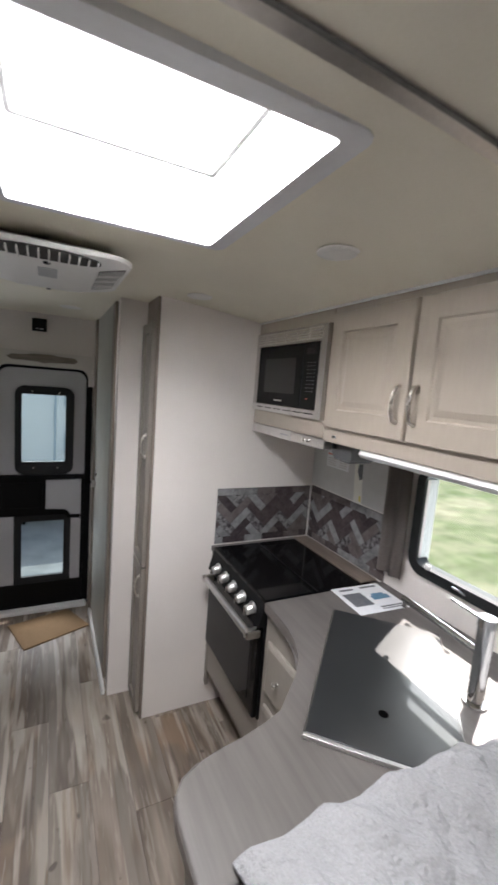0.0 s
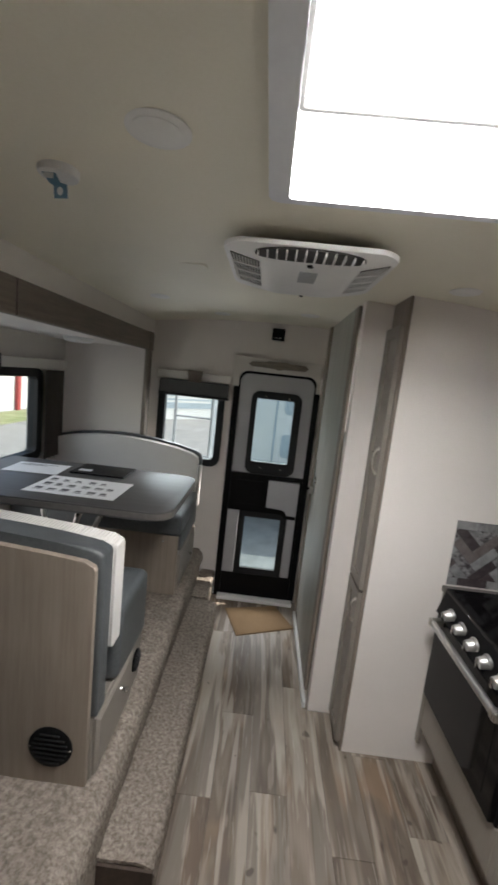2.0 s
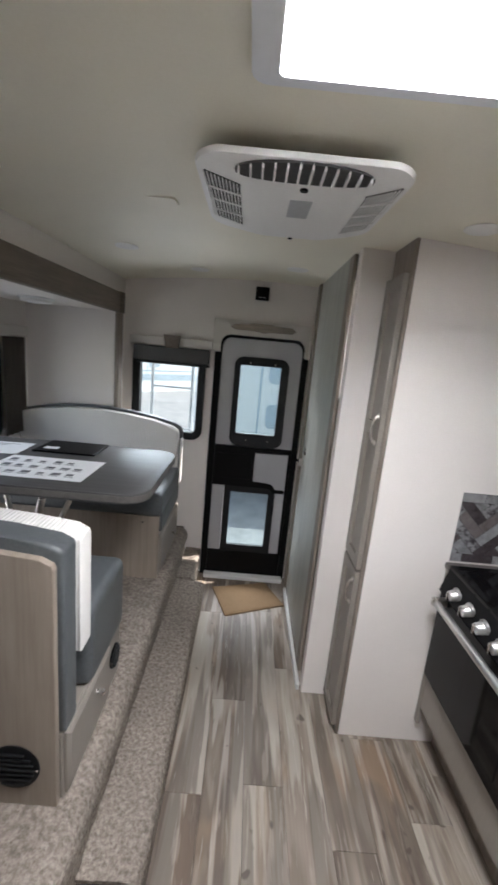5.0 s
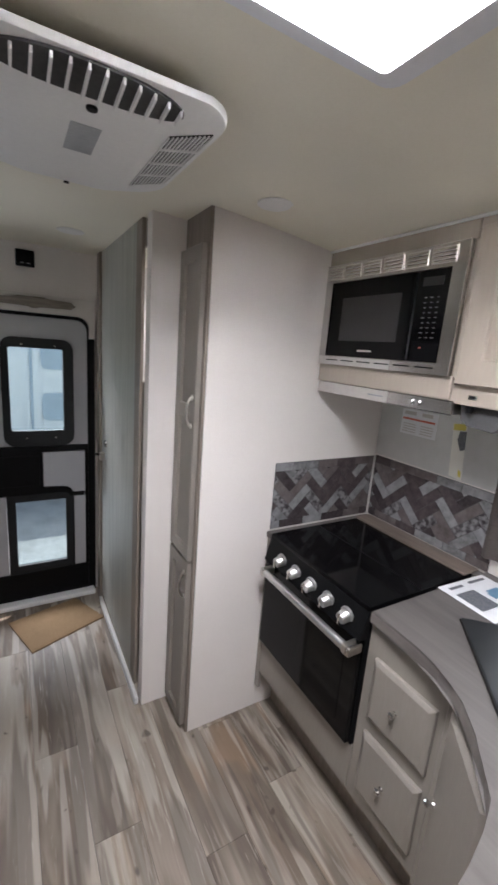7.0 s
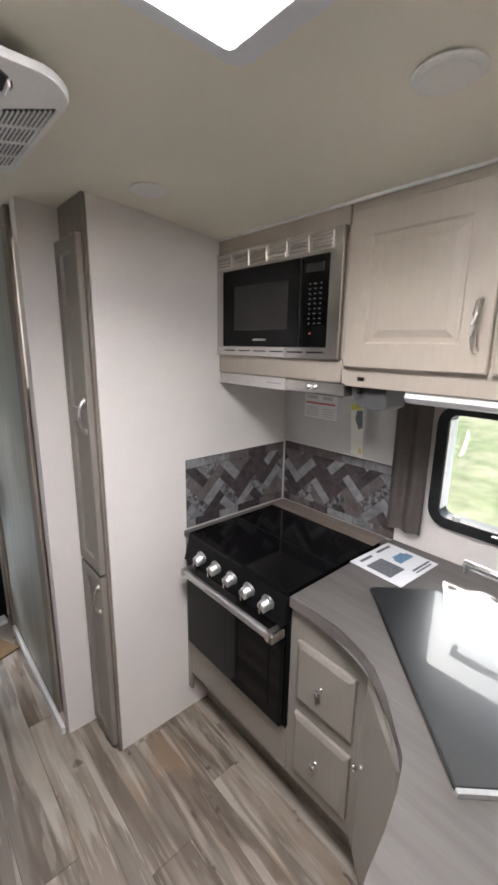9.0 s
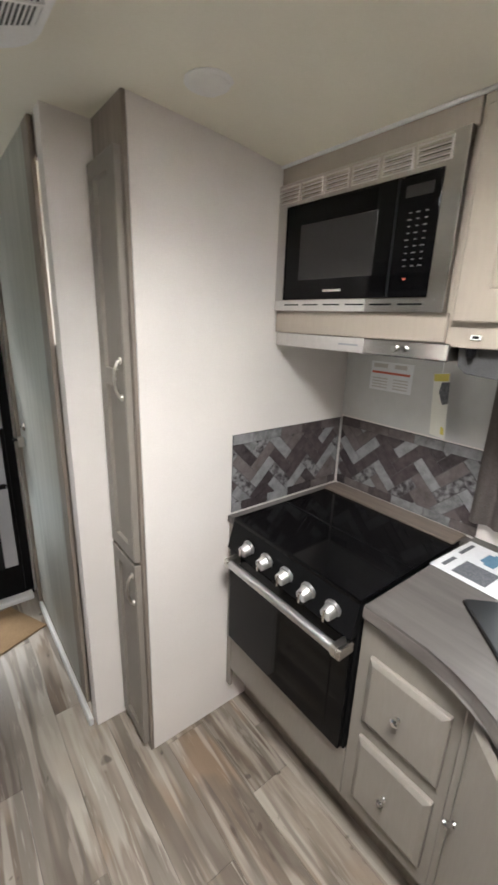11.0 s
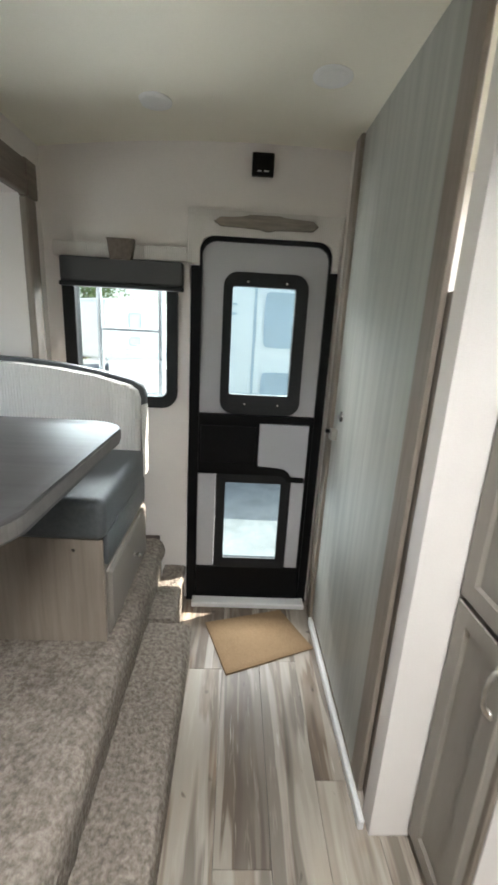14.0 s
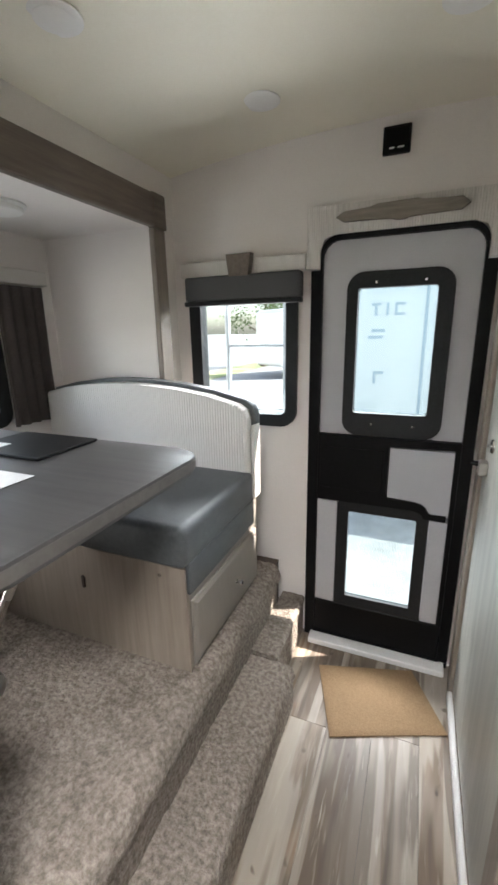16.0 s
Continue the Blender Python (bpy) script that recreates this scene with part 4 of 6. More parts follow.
solo("trim_seam", box(box(geo(), WALL_R - 0.008, WALL_R - 0.001, 1.15, 1.745, 0.889, 0.894), 0.89, WALL_R - 0.012, 1.749, 1.756, 0.889, 0.894), M_SEAM, "pale sealant line under the tiles", kind="structure")

# ---- base cabinets ----
cab = thing("oven_cabinet", (0.93, 1.45, 0.0), "greige cabinet panel under the range", "cabinet")
part("front", box(geo(), 0.888, 0.905, 1.160, 1.754, 0.205, 0.378, 0.003), M_DRAWER, cab)
part("toe_kick", box(geo(), 0.985, 1.002, 0.90, 1.754, 0.0, 0.235), M_TRIM, cab, "recessed taupe toe kick")
part("filler", box(geo(), 0.884, 0.90, 1.728, 1.755, 0.12, 0.862, 0.002), M_DRAWER, cab)

dr = thing("drawer_cabinet", (1.15, 1.01, 0.0), "greige drawer cabinet with two drawers beside the range", "cabinet")
part("body", box(geo(), 0.902, 1.44, 0.885, 1.150, 0.222, 0.8545), M_DRAWER, dr)
part("face_frame", box(geo(), 0.888, 0.9015, 0.872, 1.158, 0.205, 0.8545, 0.002), M_DRAWER, dr)


def knob(parent, p, d, mat_=M_CHROME, r=0.011):
    bm = geo()
    p, d = Vector(p), Vector(d).normalized()
    rod(bm, p, p + d * 0.004, r * 0.8, r * 0.7, 14)
    rod(bm, p + d * 0.003, p + d * 0.016, r * 0.42, r * 0.5, 12)
    rod(bm, p + d * 0.015, p + d * 0.021, r * 0.7, r, 14)
    rod(bm, p + d * 0.021, p + d * 0.026, r, r * 0.55, 14)
    return part("knob", bm, mat_, parent, "small round nickel knob", True)


for z0, z1 in ((0.548, 0.757), (0.268, 0.494)):
    d = part("drawer", slab(geo(), "x", 0.908, 1.118, z0, z1, 0.887, 0.869), M_DRAWER, dr, "drawer front with a bevelled edge")
    knob(d, (0.872, 1.018, (z0 + z1) / 2), (-1, 0, 0))

# counter with a curved front
NOSE = [(WALL_R - 0.004, 0.375), (WALL_R - 0.004, 1.150), (0.868, 1.150), (0.866, 1.06), (0.861, 0.98), (0.853, 0.912), (0.836, 0.866), (0.806, 0.820), (0.754, 0.758), (0.70, 0.700), (0.655, 0.668),
        (0.60, 0.640), (0.53, 0.622), (0.46, 0.617), (0.41, 0.607), (0.372, 0.587), (0.350, 0.556), (0.342, 0.515), (0.342, 0.375)]
ctop = thing("counter", (1.0, 0.7, 0.865), "grey-brown wood-look laminate counter with a curved front", "counter")
part("top", prism(geo(), NOSE, "z", 0.856, 0.900, 0.007, 3), M_COUNTER, ctop)
bm = geo()
edge = NOSE[2:]
for (ax, ay), (bx, by) in zip(edge, edge[1:]):
    dx, dy = bx - ax, by - ay
    L = math.hypot(dx, dy)
    nx_, ny_ = dy / L * -0.0015, -dx / L * -0.0015
    vs = [bm.verts.new((x, y, z)) for x, y, z in ((ax + nx_, ay + ny_, 0.8635), (bx + nx_, by + ny_, 0.8635), (bx + nx_, by + ny_, 0.8925), (ax + nx_, ay + ny_, 0.8925))]
    ws = [bm.verts.new((v.co.x - nx_ * 1.5, v.co.y - ny_ * 1.5, v.co.z)) for v in vs]
    bm.faces.new(vs)
    bm.faces.new(list(reversed(ws)))
    for i in range(4):
        bm.faces.new((vs[i], vs[(i + 1) % 4], ws[(i + 1) % 4], ws[i]))
part("edge_band", bm, M_COUNTER_EDGE, ctop, "darker laminate edge band")

# sink base under the curve, with an angled door
sb = thing("sink_cabinet", (0.9, 0.65, 0.0), "greige sink cabinet with an angled door", "cabinet")
FRONT = [(0.888, 0.870), (0.870, 0.858), (0.694, 0.662), (0.645, 0.630), (0.54, 0.592), (0.44, 0.588), (0.40, 0.575), (0.380, 0.55), (0.374, 0.52), (0.374, 0.378), (1.44, 0.378), (1.44, 0.870)]
part("body", prism(geo(), FRONT, "z", 0.205, 0.8545), M_DRAWER, sb)
KICK = [(0.985, 0.870), (0.962, 0.85), (0.76, 0.612), (0.66, 0.56), (0.55, 0.545), (0.46, 0.54), (0.43, 0.52), (0.42, 0.49), (0.42, 0.38), (1.43, 0.38), (1.43, 0.870)]
part("toe_kick", prism(geo(), KICK, "z", 0.0, 0.204), M_TRIM, sb, "recessed taupe toe kick")
a, b = Vector((0.868, 0.853, 0)), Vector((0.702, 0.668, 0))
d = (b - a).normalized()
nrm = Vector((-d.y, d.x, 0))
if nrm.x > 0:
    nrm = -nrm
bm = geo()
L = (b - a).length
slab(bm, "y", 0.0, L, 0.235, 0.825, 0.0, -0.018, 0.016, 0.007)
bmesh.ops.transform(bm, matrix=Matrix.Translation(a + nrm * 0.004) @ Matrix(((d.x, -nrm.x, 0, 0), (d.y, -nrm.y, 0, 0), (0, 0, 1, 0), (0, 0, 0, 1))), verts=bm.verts)
ad = part("door", bm, M_DRAWER, sb, "angled raised-panel door")
knob(ad, a + d * 0.03 + nrm * 0.02 + Vector((0, 0, 0.56)), nrm)
part("edge_trim", box(geo(), 0.874, 0.888, 0.864, 0.884, 0.205, 0.8545, 0.003), M_DRAWER, sb, "pale corner trim")

# sink cover, turned with the corner
U, V = Vector((-0.697, -0.717, 0)), Vector((0.717, -0.697, 0))
S0 = Vector((1.083, 1.008, 0.9))


def on_sink(u, v, z):
    return S0 + U * u + V * v + Vector((0, 0, z))


def sink_block(bm, u0, u1, v0, v1, z0, z1, r=0.01, bev=0.0):
    prism(bm, rrect(u0, u1, v0, v1, r, 4), "z", z0, z1, bev, 2)
    for v in bm.verts:
        v.co = on_sink(v.co.x, v.co.y, v.co.z)
    return bm


sk = thing("sink", on_sink(0.3, 0.18, 0), "sink under a black glass cover in the counter corner", "sink")
part("cover", sink_block(geo(), 0.0, 0.595, 0.0, 0.36, 0.003, 0.011, 0.006, 0.002), M_SINKGLASS, sk, "black glass sink cover")
part("front_strip", sink_block(geo(), 0.5965, 0.607, -0.002, 0.362, 0.0005, 0.0112, 0.003, 0.001), M_ALU, sk, "bright metal strip along the cover's edge")
part("rim", sink_block(geo(), -0.004, 0.596, -0.004, 0.364, 0.0005, 0.0025, 0.008), M_STEEL, sk, "thin steel rim")
fh = on_sink(0.155 + 0.0, 0.166, 0.0115)
p_hole = Vector((0.887, 0.553, 0.0))
# No hole is cut: the disc's black colour is its darkness.
part("finger_hole", disc(geo(), (p_hole.x, p_hole.y, 0.9112), 0.013, 0.0006, "z", 20), M_VOID, sk, "black disc for the dark of the round finger hole")
fc = thing("faucet", (1.165, 0.500, 0.9), "chrome single-lever sink faucet with a straight spout", "faucet")
part("base", disc(geo(), (1.165, 0.500, 0.900), 0.032, 0.008, "z", 24), M_CHROME, fc, "", True)
part("body", rod(geo(), (1.165, 0.500, 0.905), (1.165, 0.500, 1.125), 0.0215, 0.0215, 24), M_CHROME, fc, "", True)
part("cap", rod(geo(), (1.165, 0.500, 1.125), (1.165, 0.500, 1.150), 0.0245, 0.0235, 24), M_CHROME, fc, "", True)
part("spout", pipe(geo(), [(1.165, 0.505, 1.045), (1.168, 0.60, 1.050), (1.172, 0.72, 1.055), (1.174, 0.785, 1.056)], 0.0105, 14), M_CHROME, fc, "", True)
part("lever", pipe(geo(), [(1.165, 0.505, 1.138), (1.160, 0.545, 1.144), (1.152, 0.60, 1.153)], 0.0055, 10), M_CHROME, fc, "", True)
part("aerator", rod(geo(), (1.174, 0.776, 1.056), (1.174, 0.776, 1.030), 0.008, 0.008, 14), M_CHROME, fc, "", True)


def sheet_of_paper(name, at, w, h, turn, label, rects_dark, rects_blue=(), z=0.0):
    pt = thing(name, at, label, "paper")
    m = Matrix.Translation(at) @ pose(0, 0, 0, 0, 0, turn)
    bm = geo()
    soft_sheet(bm, -w / 2, w / 2, -h / 2, h / 2, 8, 6, lambda x, y: 0.002 + 0.002 * noise.noise(Vector((x * 9, y * 9, at[0] * 7))) ** 2, 0.0008)
    bmesh.ops.transform(bm, matrix=m, verts=bm.verts)
    part("sheet", bm, M_PAPER, pt)
    for nm, rects, mt in (("print", rects_dark, M_INK), ("picture", rects_blue, M_BLUEINK)):
        for (a0, a1, b0, b1) in rects:
            bm = box(geo(), a0 * w - w / 2, a1 * w - w / 2, b0 * h - h / 2, b1 * h - h / 2, 0.0036, 0.0040)
            bmesh.ops.transform(bm, matrix=m, verts=bm.verts)
            part(nm, bm, mt, pt)
    return pt


sheet_of_paper("leaflet", (1.285, 1.045, 0.9005), 0.235, 0.20, -3, "printed white leaflet with a dark block, lying on the counter",
               [(0.08, 0.45, 0.25, 0.72), (0.55, 0.9, 0.86, 0.92), (0.12, 0.4, 0.84, 0.9), (0.5, 0.95, 0.12, 0.16), (0.5, 0.9, 0.06, 0.09)], [(0.55, 0.9, 0.4, 0.55), (0.6, 0.85, 0.55, 0.62)])

# ---- wall cabinets, microwave, hood ----
FX = 1.062
uc = thing("wall_cabinet", (1.25, 0.78, 1.53), "beige raised-panel wall cabinet with two doors", "cabinet")
part("carcass", box(geo(), FX + 0.018, WALL_R - 0.002, -0.10, 1.152, 1.535, 2.018), M_DOORCAB, uc)
part("face_frame", box(geo(), FX, FX + 0.017, -0.10, 1.156, 1.522, 2.022, 0.002), M_DOORCAB, uc, "beige face frame")


def pull(parent, axis_pts, r=0.0065):
    return part("handle", pipe(geo(), axis_pts, r, 12), M_NICKEL, parent, "arched brushed nickel handle", True)


for y0, y1, hy in ((0.757, 1.140, 0.785), (0.370, 0.745, 0.718)):
    d = part("door", shaker(geo(), "x", y0, y1, 1.578, 1.988, FX - 0.001, FX - 0.019, 0.066, 0.006, True), M_DOORCAB, uc, "raised-panel door")
    xs = FX - 0.019
    pull(d, [(xs, hy, 1.630), (xs - 0.016, hy, 1.636), (xs - 0.026, hy, 1.660), (xs - 0.029, hy, 1.685), (xs - 0.026, hy, 1.710), (xs - 0.016, hy, 1.734), (xs, hy, 1.740)])
part("door", shaker(geo(), "x", -0.06, 0.358, 1.578, 1.988, FX - 0.001, FX - 0.019, 0.066, 0.006, True), M_DOORCAB, uc, "raised-panel door")
solo("trim_cove", box(geo(), FX - 0.012, FX + 0.016, -0.10, 1.752, 2.0225, 2.036, 0.004), M_WALL, "white cove moulding above the wall cabinets", kind="structure")
lt = thing("under_cabinet_shade", (1.10, 0.70, 1.49), "white curved shade cassette under the wall cabinet", "shade cassette")
bm = geo()
prism(bm, [(1.072, 1.521), (1.066, 1.506), (1.076, 1.494), (1.10, 1.488), (1.135, 1.494), (1.145, 1.521)], "y", 0.30, 0.955)
part("cassette", bm, M_PLATE, lt, "", True)
mwb = thing("microwave", (1.25, 1.47, 1.55), "black built-in microwave in a brushed steel trim kit", "microwave")
part("housing", box(geo(), FX + 0.012, WALL_R - 0.002, 1.160, 1.755, 1.525, 2.018), M_DOORCAB, mwb, "beige housing")
part("lower_panel", box(geo(), FX, FX + 0.011, 1.160, 1.755, 1.530, 1.597, 0.002), M_DOORCAB, mwb, "beige rail")
part("upper_panel", box(geo(), FX, FX + 0.011, 1.160, 1.755, 1.964, 2.022, 0.002), M_DOORCAB, mwb, "beige rail")
part("stile", box(geo(), FX + 0.001, FX + 0.0115, 1.7505, 1.7555, 1.530, 2.022), M_TRIM, mwb, "dark joint beside the wall panel")
bm = geo()
oo = [(1.168, 1.598), (1.7495, 1.598), (1.7495, 1.963), (1.168, 1.963)]
ii = [(1.211, 1.630), (1.712, 1.630), (1.712, 1.899), (1.211, 1.899)]
ring(bm, oo, ii, "x", FX - 0.014, FX + 0.010)
part("trim_edge", box(geo(), FX - 0.019, FX - 0.001, 1.1645, 1.1675, 1.598, 1.963), M_CHROME, mwb, "bright folded steel edge")
trimkit = part("trim_kit", bm, M_STEEL, mwb, "brushed steel trim kit")
part("film", box(geo(), FX - 0.0152, FX - 0.0142, 1.384, 1.748, 1.599, 1.629), M_FILM, trimkit, "clear protective film on the lower rail")
for g in range(6):
    y0 = 1.205 + g * 0.092
    part("louvre_plate", box(geo(), FX - 0.0158, FX - 0.0142, y0 - 0.004, y0 + 0.078, 1.909, 1.955), M_NICKEL, trimkit)
    for s in range(4):
        z = 1.912 + s * 0.0105
        part("louvre", prism(geo(), [(FX - 0.0192, z + 0.001), (FX - 0.0156, z + 0.008), (FX - 0.0156, z)], "y", y0, y0 + 0.074), M_STEEL, trimkit)
for g in range(6):
    y0 = 1.222 + g * 0.083
    part("vent_slot", box(geo(), FX - 0.0157, FX - 0.0153, y0, y0 + 0.064, 1.614, 1.618), M_BLACK, trimkit)
part("glass_door", box(geo(), FX - 0.012, FX + 0.008, 1.328, 1.710, 1.632, 1.897, 0.003, 2), M_BLACKGLASS, mwb, "black glass door")
part("view_window", box(geo(), FX - 0.0135, FX - 0.011, 1.375, 1.648, 1.688, 1.842, 0.001), M_MWGLASS, mwb, "perforated window")
part("door_edge", box(geo(), FX - 0.0135, FX - 0.004, 1.3225, 1.3268, 1.634, 1.895, 0.001), M_RUBBER, mwb, "grey edge of the door")
ctl = part("control_panel", box(geo(), FX - 0.012, FX + 0.008, 1.213, 1.3215, 1.632, 1.897, 0.003, 2), M_BLACKGLASS, mwb, "black control panel")
part("clock_window", box(geo(), FX - 0.0132, FX - 0.0118, 1.232, 1.302, 1.852, 1.878, 0.001), M_MWGLASS, ctl, "dark clock window")
for r in range(9):
    for c in range(3):
        y = 1.238 + c * 0.021
        z = 1.702 + r * 0.0145
        part("key_mark", box(geo(), FX - 0.0132, FX - 0.0118, y, y + (0.007 if (r + c) % 3 else 0.010), z, z + 0.0026), M_KEYPRINT, ctl)
part("logo_bar", box(geo(), FX - 0.0145, FX - 0.0128, 1.475, 1.540, 1.652, 1.658), M_NICKEL, mwb)
part("red_mark", box(geo(), FX - 0.0132, FX - 0.0118, 1.275, 1.282, 1.672, 1.676), M_REDINK, ctl)

hd = thing("range_hood", (1.2, 1.42, 1.505), "slim brushed steel range hood with two push buttons", "range hood")
part("body", prism(geo(), [(FX + 0.006, 1.489), (1.44, 1.500), (1.44, 1.528), (FX + 0.006, 1.528)], "y", 1.144, 1.740), M_NICKEL, hd)
hf = part("front", box(geo(), FX - 0.004, FX + 0.005, 1.142, 1.742, 1.487, 1.529, 0.003), M_STEEL, hd, "brushed steel front")
part("film", box(geo(), FX - 0.0062, FX - 0.0042, 1.380, 1.741, 1.488, 1.528, 0.0008), M_FILM, hf, "protective film on the front")
part("badge", box(geo(), FX - 0.0072, FX - 0.0060, 1.400, 1.468, 1.506, 1.511), M_LADDER, hf)
for y in (1.256, 1.282):
    part("button", rod(geo(), (FX - 0.004, y, 1.509), (FX - 0.012, y, 1.509), 0.0085, 0.008, 14), M_CHROME, hf, "chrome push button", True)
part("filter", box(geo(), FX + 0.03, 1.42, 1.17, 1.70, 1.484, 1.4885), M_NICKEL, hd, "metal grease filter")
solo("wall_panel_gloss", box(geo(), WALL_R - 0.0035, WALL_R - 0.0005, 1.168, 1.754, 1.196, 1.486), M_GLOSSWALL, "glossy pale panel on the wall under the hood", kind="structure")

sg = thing("warning_label", (WALL_R - 0.001, 1.54, 1.33), "white warning label with a red bar under the hood", "label")
part("sticker", box(geo(), WALL_R - 0.0052, WALL_R - 0.0038, 1.455, 1.632, 1.325, 1.432), M_PAPER, sg)
part("bar", bars(geo(), "x", WALL_R - 0.0062, 0.0008, [(1.465, 1.625, 1.388, 1.396)]), M_REDINK, sg, "red bar")
for r in [(1.48, 1.53, 1.41, 1.425), (1.56, 1.62, 1.41, 1.425)] + [(1.47, 1.53, 1.335 + i * 0.011, 1.339 + i * 0.011) for i in range(4)] + [(1.555, 1.62, 1.335 + i * 0.011, 1.339 + i * 0.011) for i in range(4)]:
    part("print_line", bars(geo(), "x", WALL_R - 0.0062, 0.0008, [r]), M_SEAM, sg)
tg = thing("hang_tag", (1.40, 1.31, 1.22), "yellow and white hang tag below the hood", "tag")
part("card", prism(geo(), [(1.278, 1.212), (1.332, 1.220), (1.348, 1.418), (1.296, 1.426)], "x", 1.400, 1.4012), M_TAGCARD, tg, "pale yellow card")
part("header", prism(geo(), [(1.297, 1.400), (1.344, 1.394), (1.347, 1.417), (1.297, 1.424)], "x", 1.3992, 1.3998), M_YELLOW, tg, "yellow header")
part("print", prism(geo(), [(1.287, 1.33), (1.305, 1.322), (1.322, 1.36), (1.318, 1.394), (1.292, 1.398)], "x", 1.3992, 1.3998), M_INK, tg, "dark print")
part("foot_print", prism(geo(), [(1.284, 1.225), (1.296, 1.227), (1.298, 1.252), (1.287, 1.248)], "x", 1.3992, 1.3998), M_YELLOW, tg, "yellow print at the foot")
part("string", rod(geo(), (1.4006, 1.322, 1.42), (1.405, 1.322, 1.515), 0.0012, 0.0012, 6), M_PAPER, tg)
# Added dark piece, meant as the end cap of the shade cassette.
so = thing("cassette_end_cap", (1.12, 1.10, 1.50), "dark grey end cap of the shade cassette under the wall cabinet", "switch")
part("box", prism(geo(), [(1.020, 1.5215), (1.138, 1.5215), (1.132, 1.478), (1.112, 1.462), (1.034, 1.456), (1.020, 1.466)], "x", 1.09, 1.20, 0.003), M_SHADE, so)
part("knob", rod(geo(), (1.075, 1.100, 1.520), (1.075, 1.100, 1.502), 0.011, 0.009, 14), M_BLACK, so, "black knob", True)
sn = thing("cabinet_switch", (FX, 1.085, 1.545), "small chrome rocker switch in the cabinet rail", "switch")
part("plate", box(geo(), FX - 0.004, FX - 0.0003, 1.075, 1.100, 1.540, 1.552, 0.001), M_CHROME, sn)
part("rocker", box(geo(), FX - 0.006, FX - 0.004, 1.081, 1.094, 1.543, 1.549), M_BLACK, sn)
for y, z in ((1.176, 1.60), (1.19, 1.625)):
    sc = solo("screw_cap", disc(geo(), (FX - (0.014 if z > 1.61 else 0.001), y + 0.003, z), 0.004, -0.002, "x", 12), M_CHROME, "small chrome screw head on the microwave trim", "screw", smooth=True)

# ---- kitchen window and curtain ----
kw = thing("window_4", (WALL_R, 0.6, 1.02), "kitchen window with black rounded frame above the sink", "window", kind="structure")
kf = window_unit(kw, "window_frame", "x", 0.18, 1.022, 1.018, 1.455, 0.036, WALL_R - 0.018, WALL_R + 0.05, 0.07, WALL_R + 0.012, 0.03)
part("crank", pipe(geo(), [(WALL_R - 0.03, 0.80, 1.046), (WALL_R - 0.04, 0.77, 1.05), (WALL_R - 0.04, 0.74, 1.044)], 0.005, 8), M_CHROME, kf, "small chrome latch", True)
part("latch", box(geo(), WALL_R - 0.028, WALL_R - 0.016, 0.905, 0.93, 1.058, 1.078, 0.004), M_PLATE, kf, "clear plastic latch")
kc = thing("curtain", (1.42, 1.09, 0.96), "dark taupe curtain gathered beside the kitchen window", "curtain")
part("cloth", curtain("", "", "x", 1.030, 1.165, 0.962, 1.52, 1.425, 0.010, 2.0), M_KCURTAIN, kc, "", True)
kb = thing("kitchen_rod", (1.42, 0.7, 1.50), "black curtain rail over the kitchen window", "curtain rail")
part("rail", box(geo(), 1.41, 1.44, 0.10, 1.175, 1.512, 1.5345, 0.004), M_BLACK, kb)

# ---- pantry ----
py = thing("pantry_cabinet", (0.6, 1.87, 0.0), "narrow greige pantry cabinet with an upper and a lower door", "cabinet")
part("carcass", box(geo(), 0.558, 0.90, 1.787, 1.968, 0.02, 2.06), M_DRAWER, py)
part("face_frame", box(geo(), 0.548, 0.5605, 1.756, 1.9705, 0.0, 2.072, 0.002), M_TRIM, py, "taupe face frame")
for z0, z1, hz, rail_z in ((0.808, 1.960, 1.393, 1.390), (0.035, 0.796, 0.700, None)):
    d = part("door", shaker(geo(), "x", 1.770, 1.966, z0, z1, 0.547, 0.527, 0.046, 0.009, False), M_DRAWER, py, "shaker door")
    if rail_z:
        part("mid_rail", box(geo(), 0.5275, 0.537, 1.823, 1.921, rail_z - 0.026, rail_z + 0.026, 0.0015), M_DRAWER, d)
    hy = 1.793
    pull(d, [(0.527, hy, hz - 0.052), (0.518, hy, hz - 0.050), (0.509, hy, hz - 0.030), (0.506, hy, hz), (0.509, hy, hz + 0.030), (0.518, hy, hz + 0.050), (0.527, hy, hz + 0.052)], 0.0045)
    for e in (-0.052, 0.052):
        part("rosette", disc(geo(), (0.527, hy, hz + e), 0.010, -0.004, "x", 16), M_NICKEL, d, "", True)

bead = rod(geo(), (FX - 0.005, -0.3, ceil_z(FX) - 0.004), (FX - 0.005, 1.754, ceil_z(FX) - 0.004), 0.005, 0.005, 10)
solo("trim_bead", bead, M_PLATE, "thin white bead between wall cabinets and ceiling", kind="structure", smooth=True)

# ---- dinette ----


def cushion(bm, x0, x1, y0, y1, z0, z1, r=0.025, puff=0.006):
    """A soft block: rounded edges and a slightly bulging top."""
    box(bm, x0, x1, y0, y1, z0, z1, r, 4)
    bmesh.ops.subdivide_edges(bm, edges=[e for e in bm.edges if e.calc_length() > 0.15], cuts=6, use_grid_fill=True)
    cx_, cy_ = (x0 + x1) / 2, (y0 + y1) / 2
    for v in bm.verts:
        if v.co.z > z1 - 0.004:
            v.co.z += puff * (1 - ((v.co.x - cx_) / (x1 - x0) * 2) ** 2) * (1 - ((v.co.y - cy_) / (y1 - y0) * 2) ** 2)
        v.co += Vector((0, 0, 0.0015 * noise.noise(v.co * 14)))
    return bm


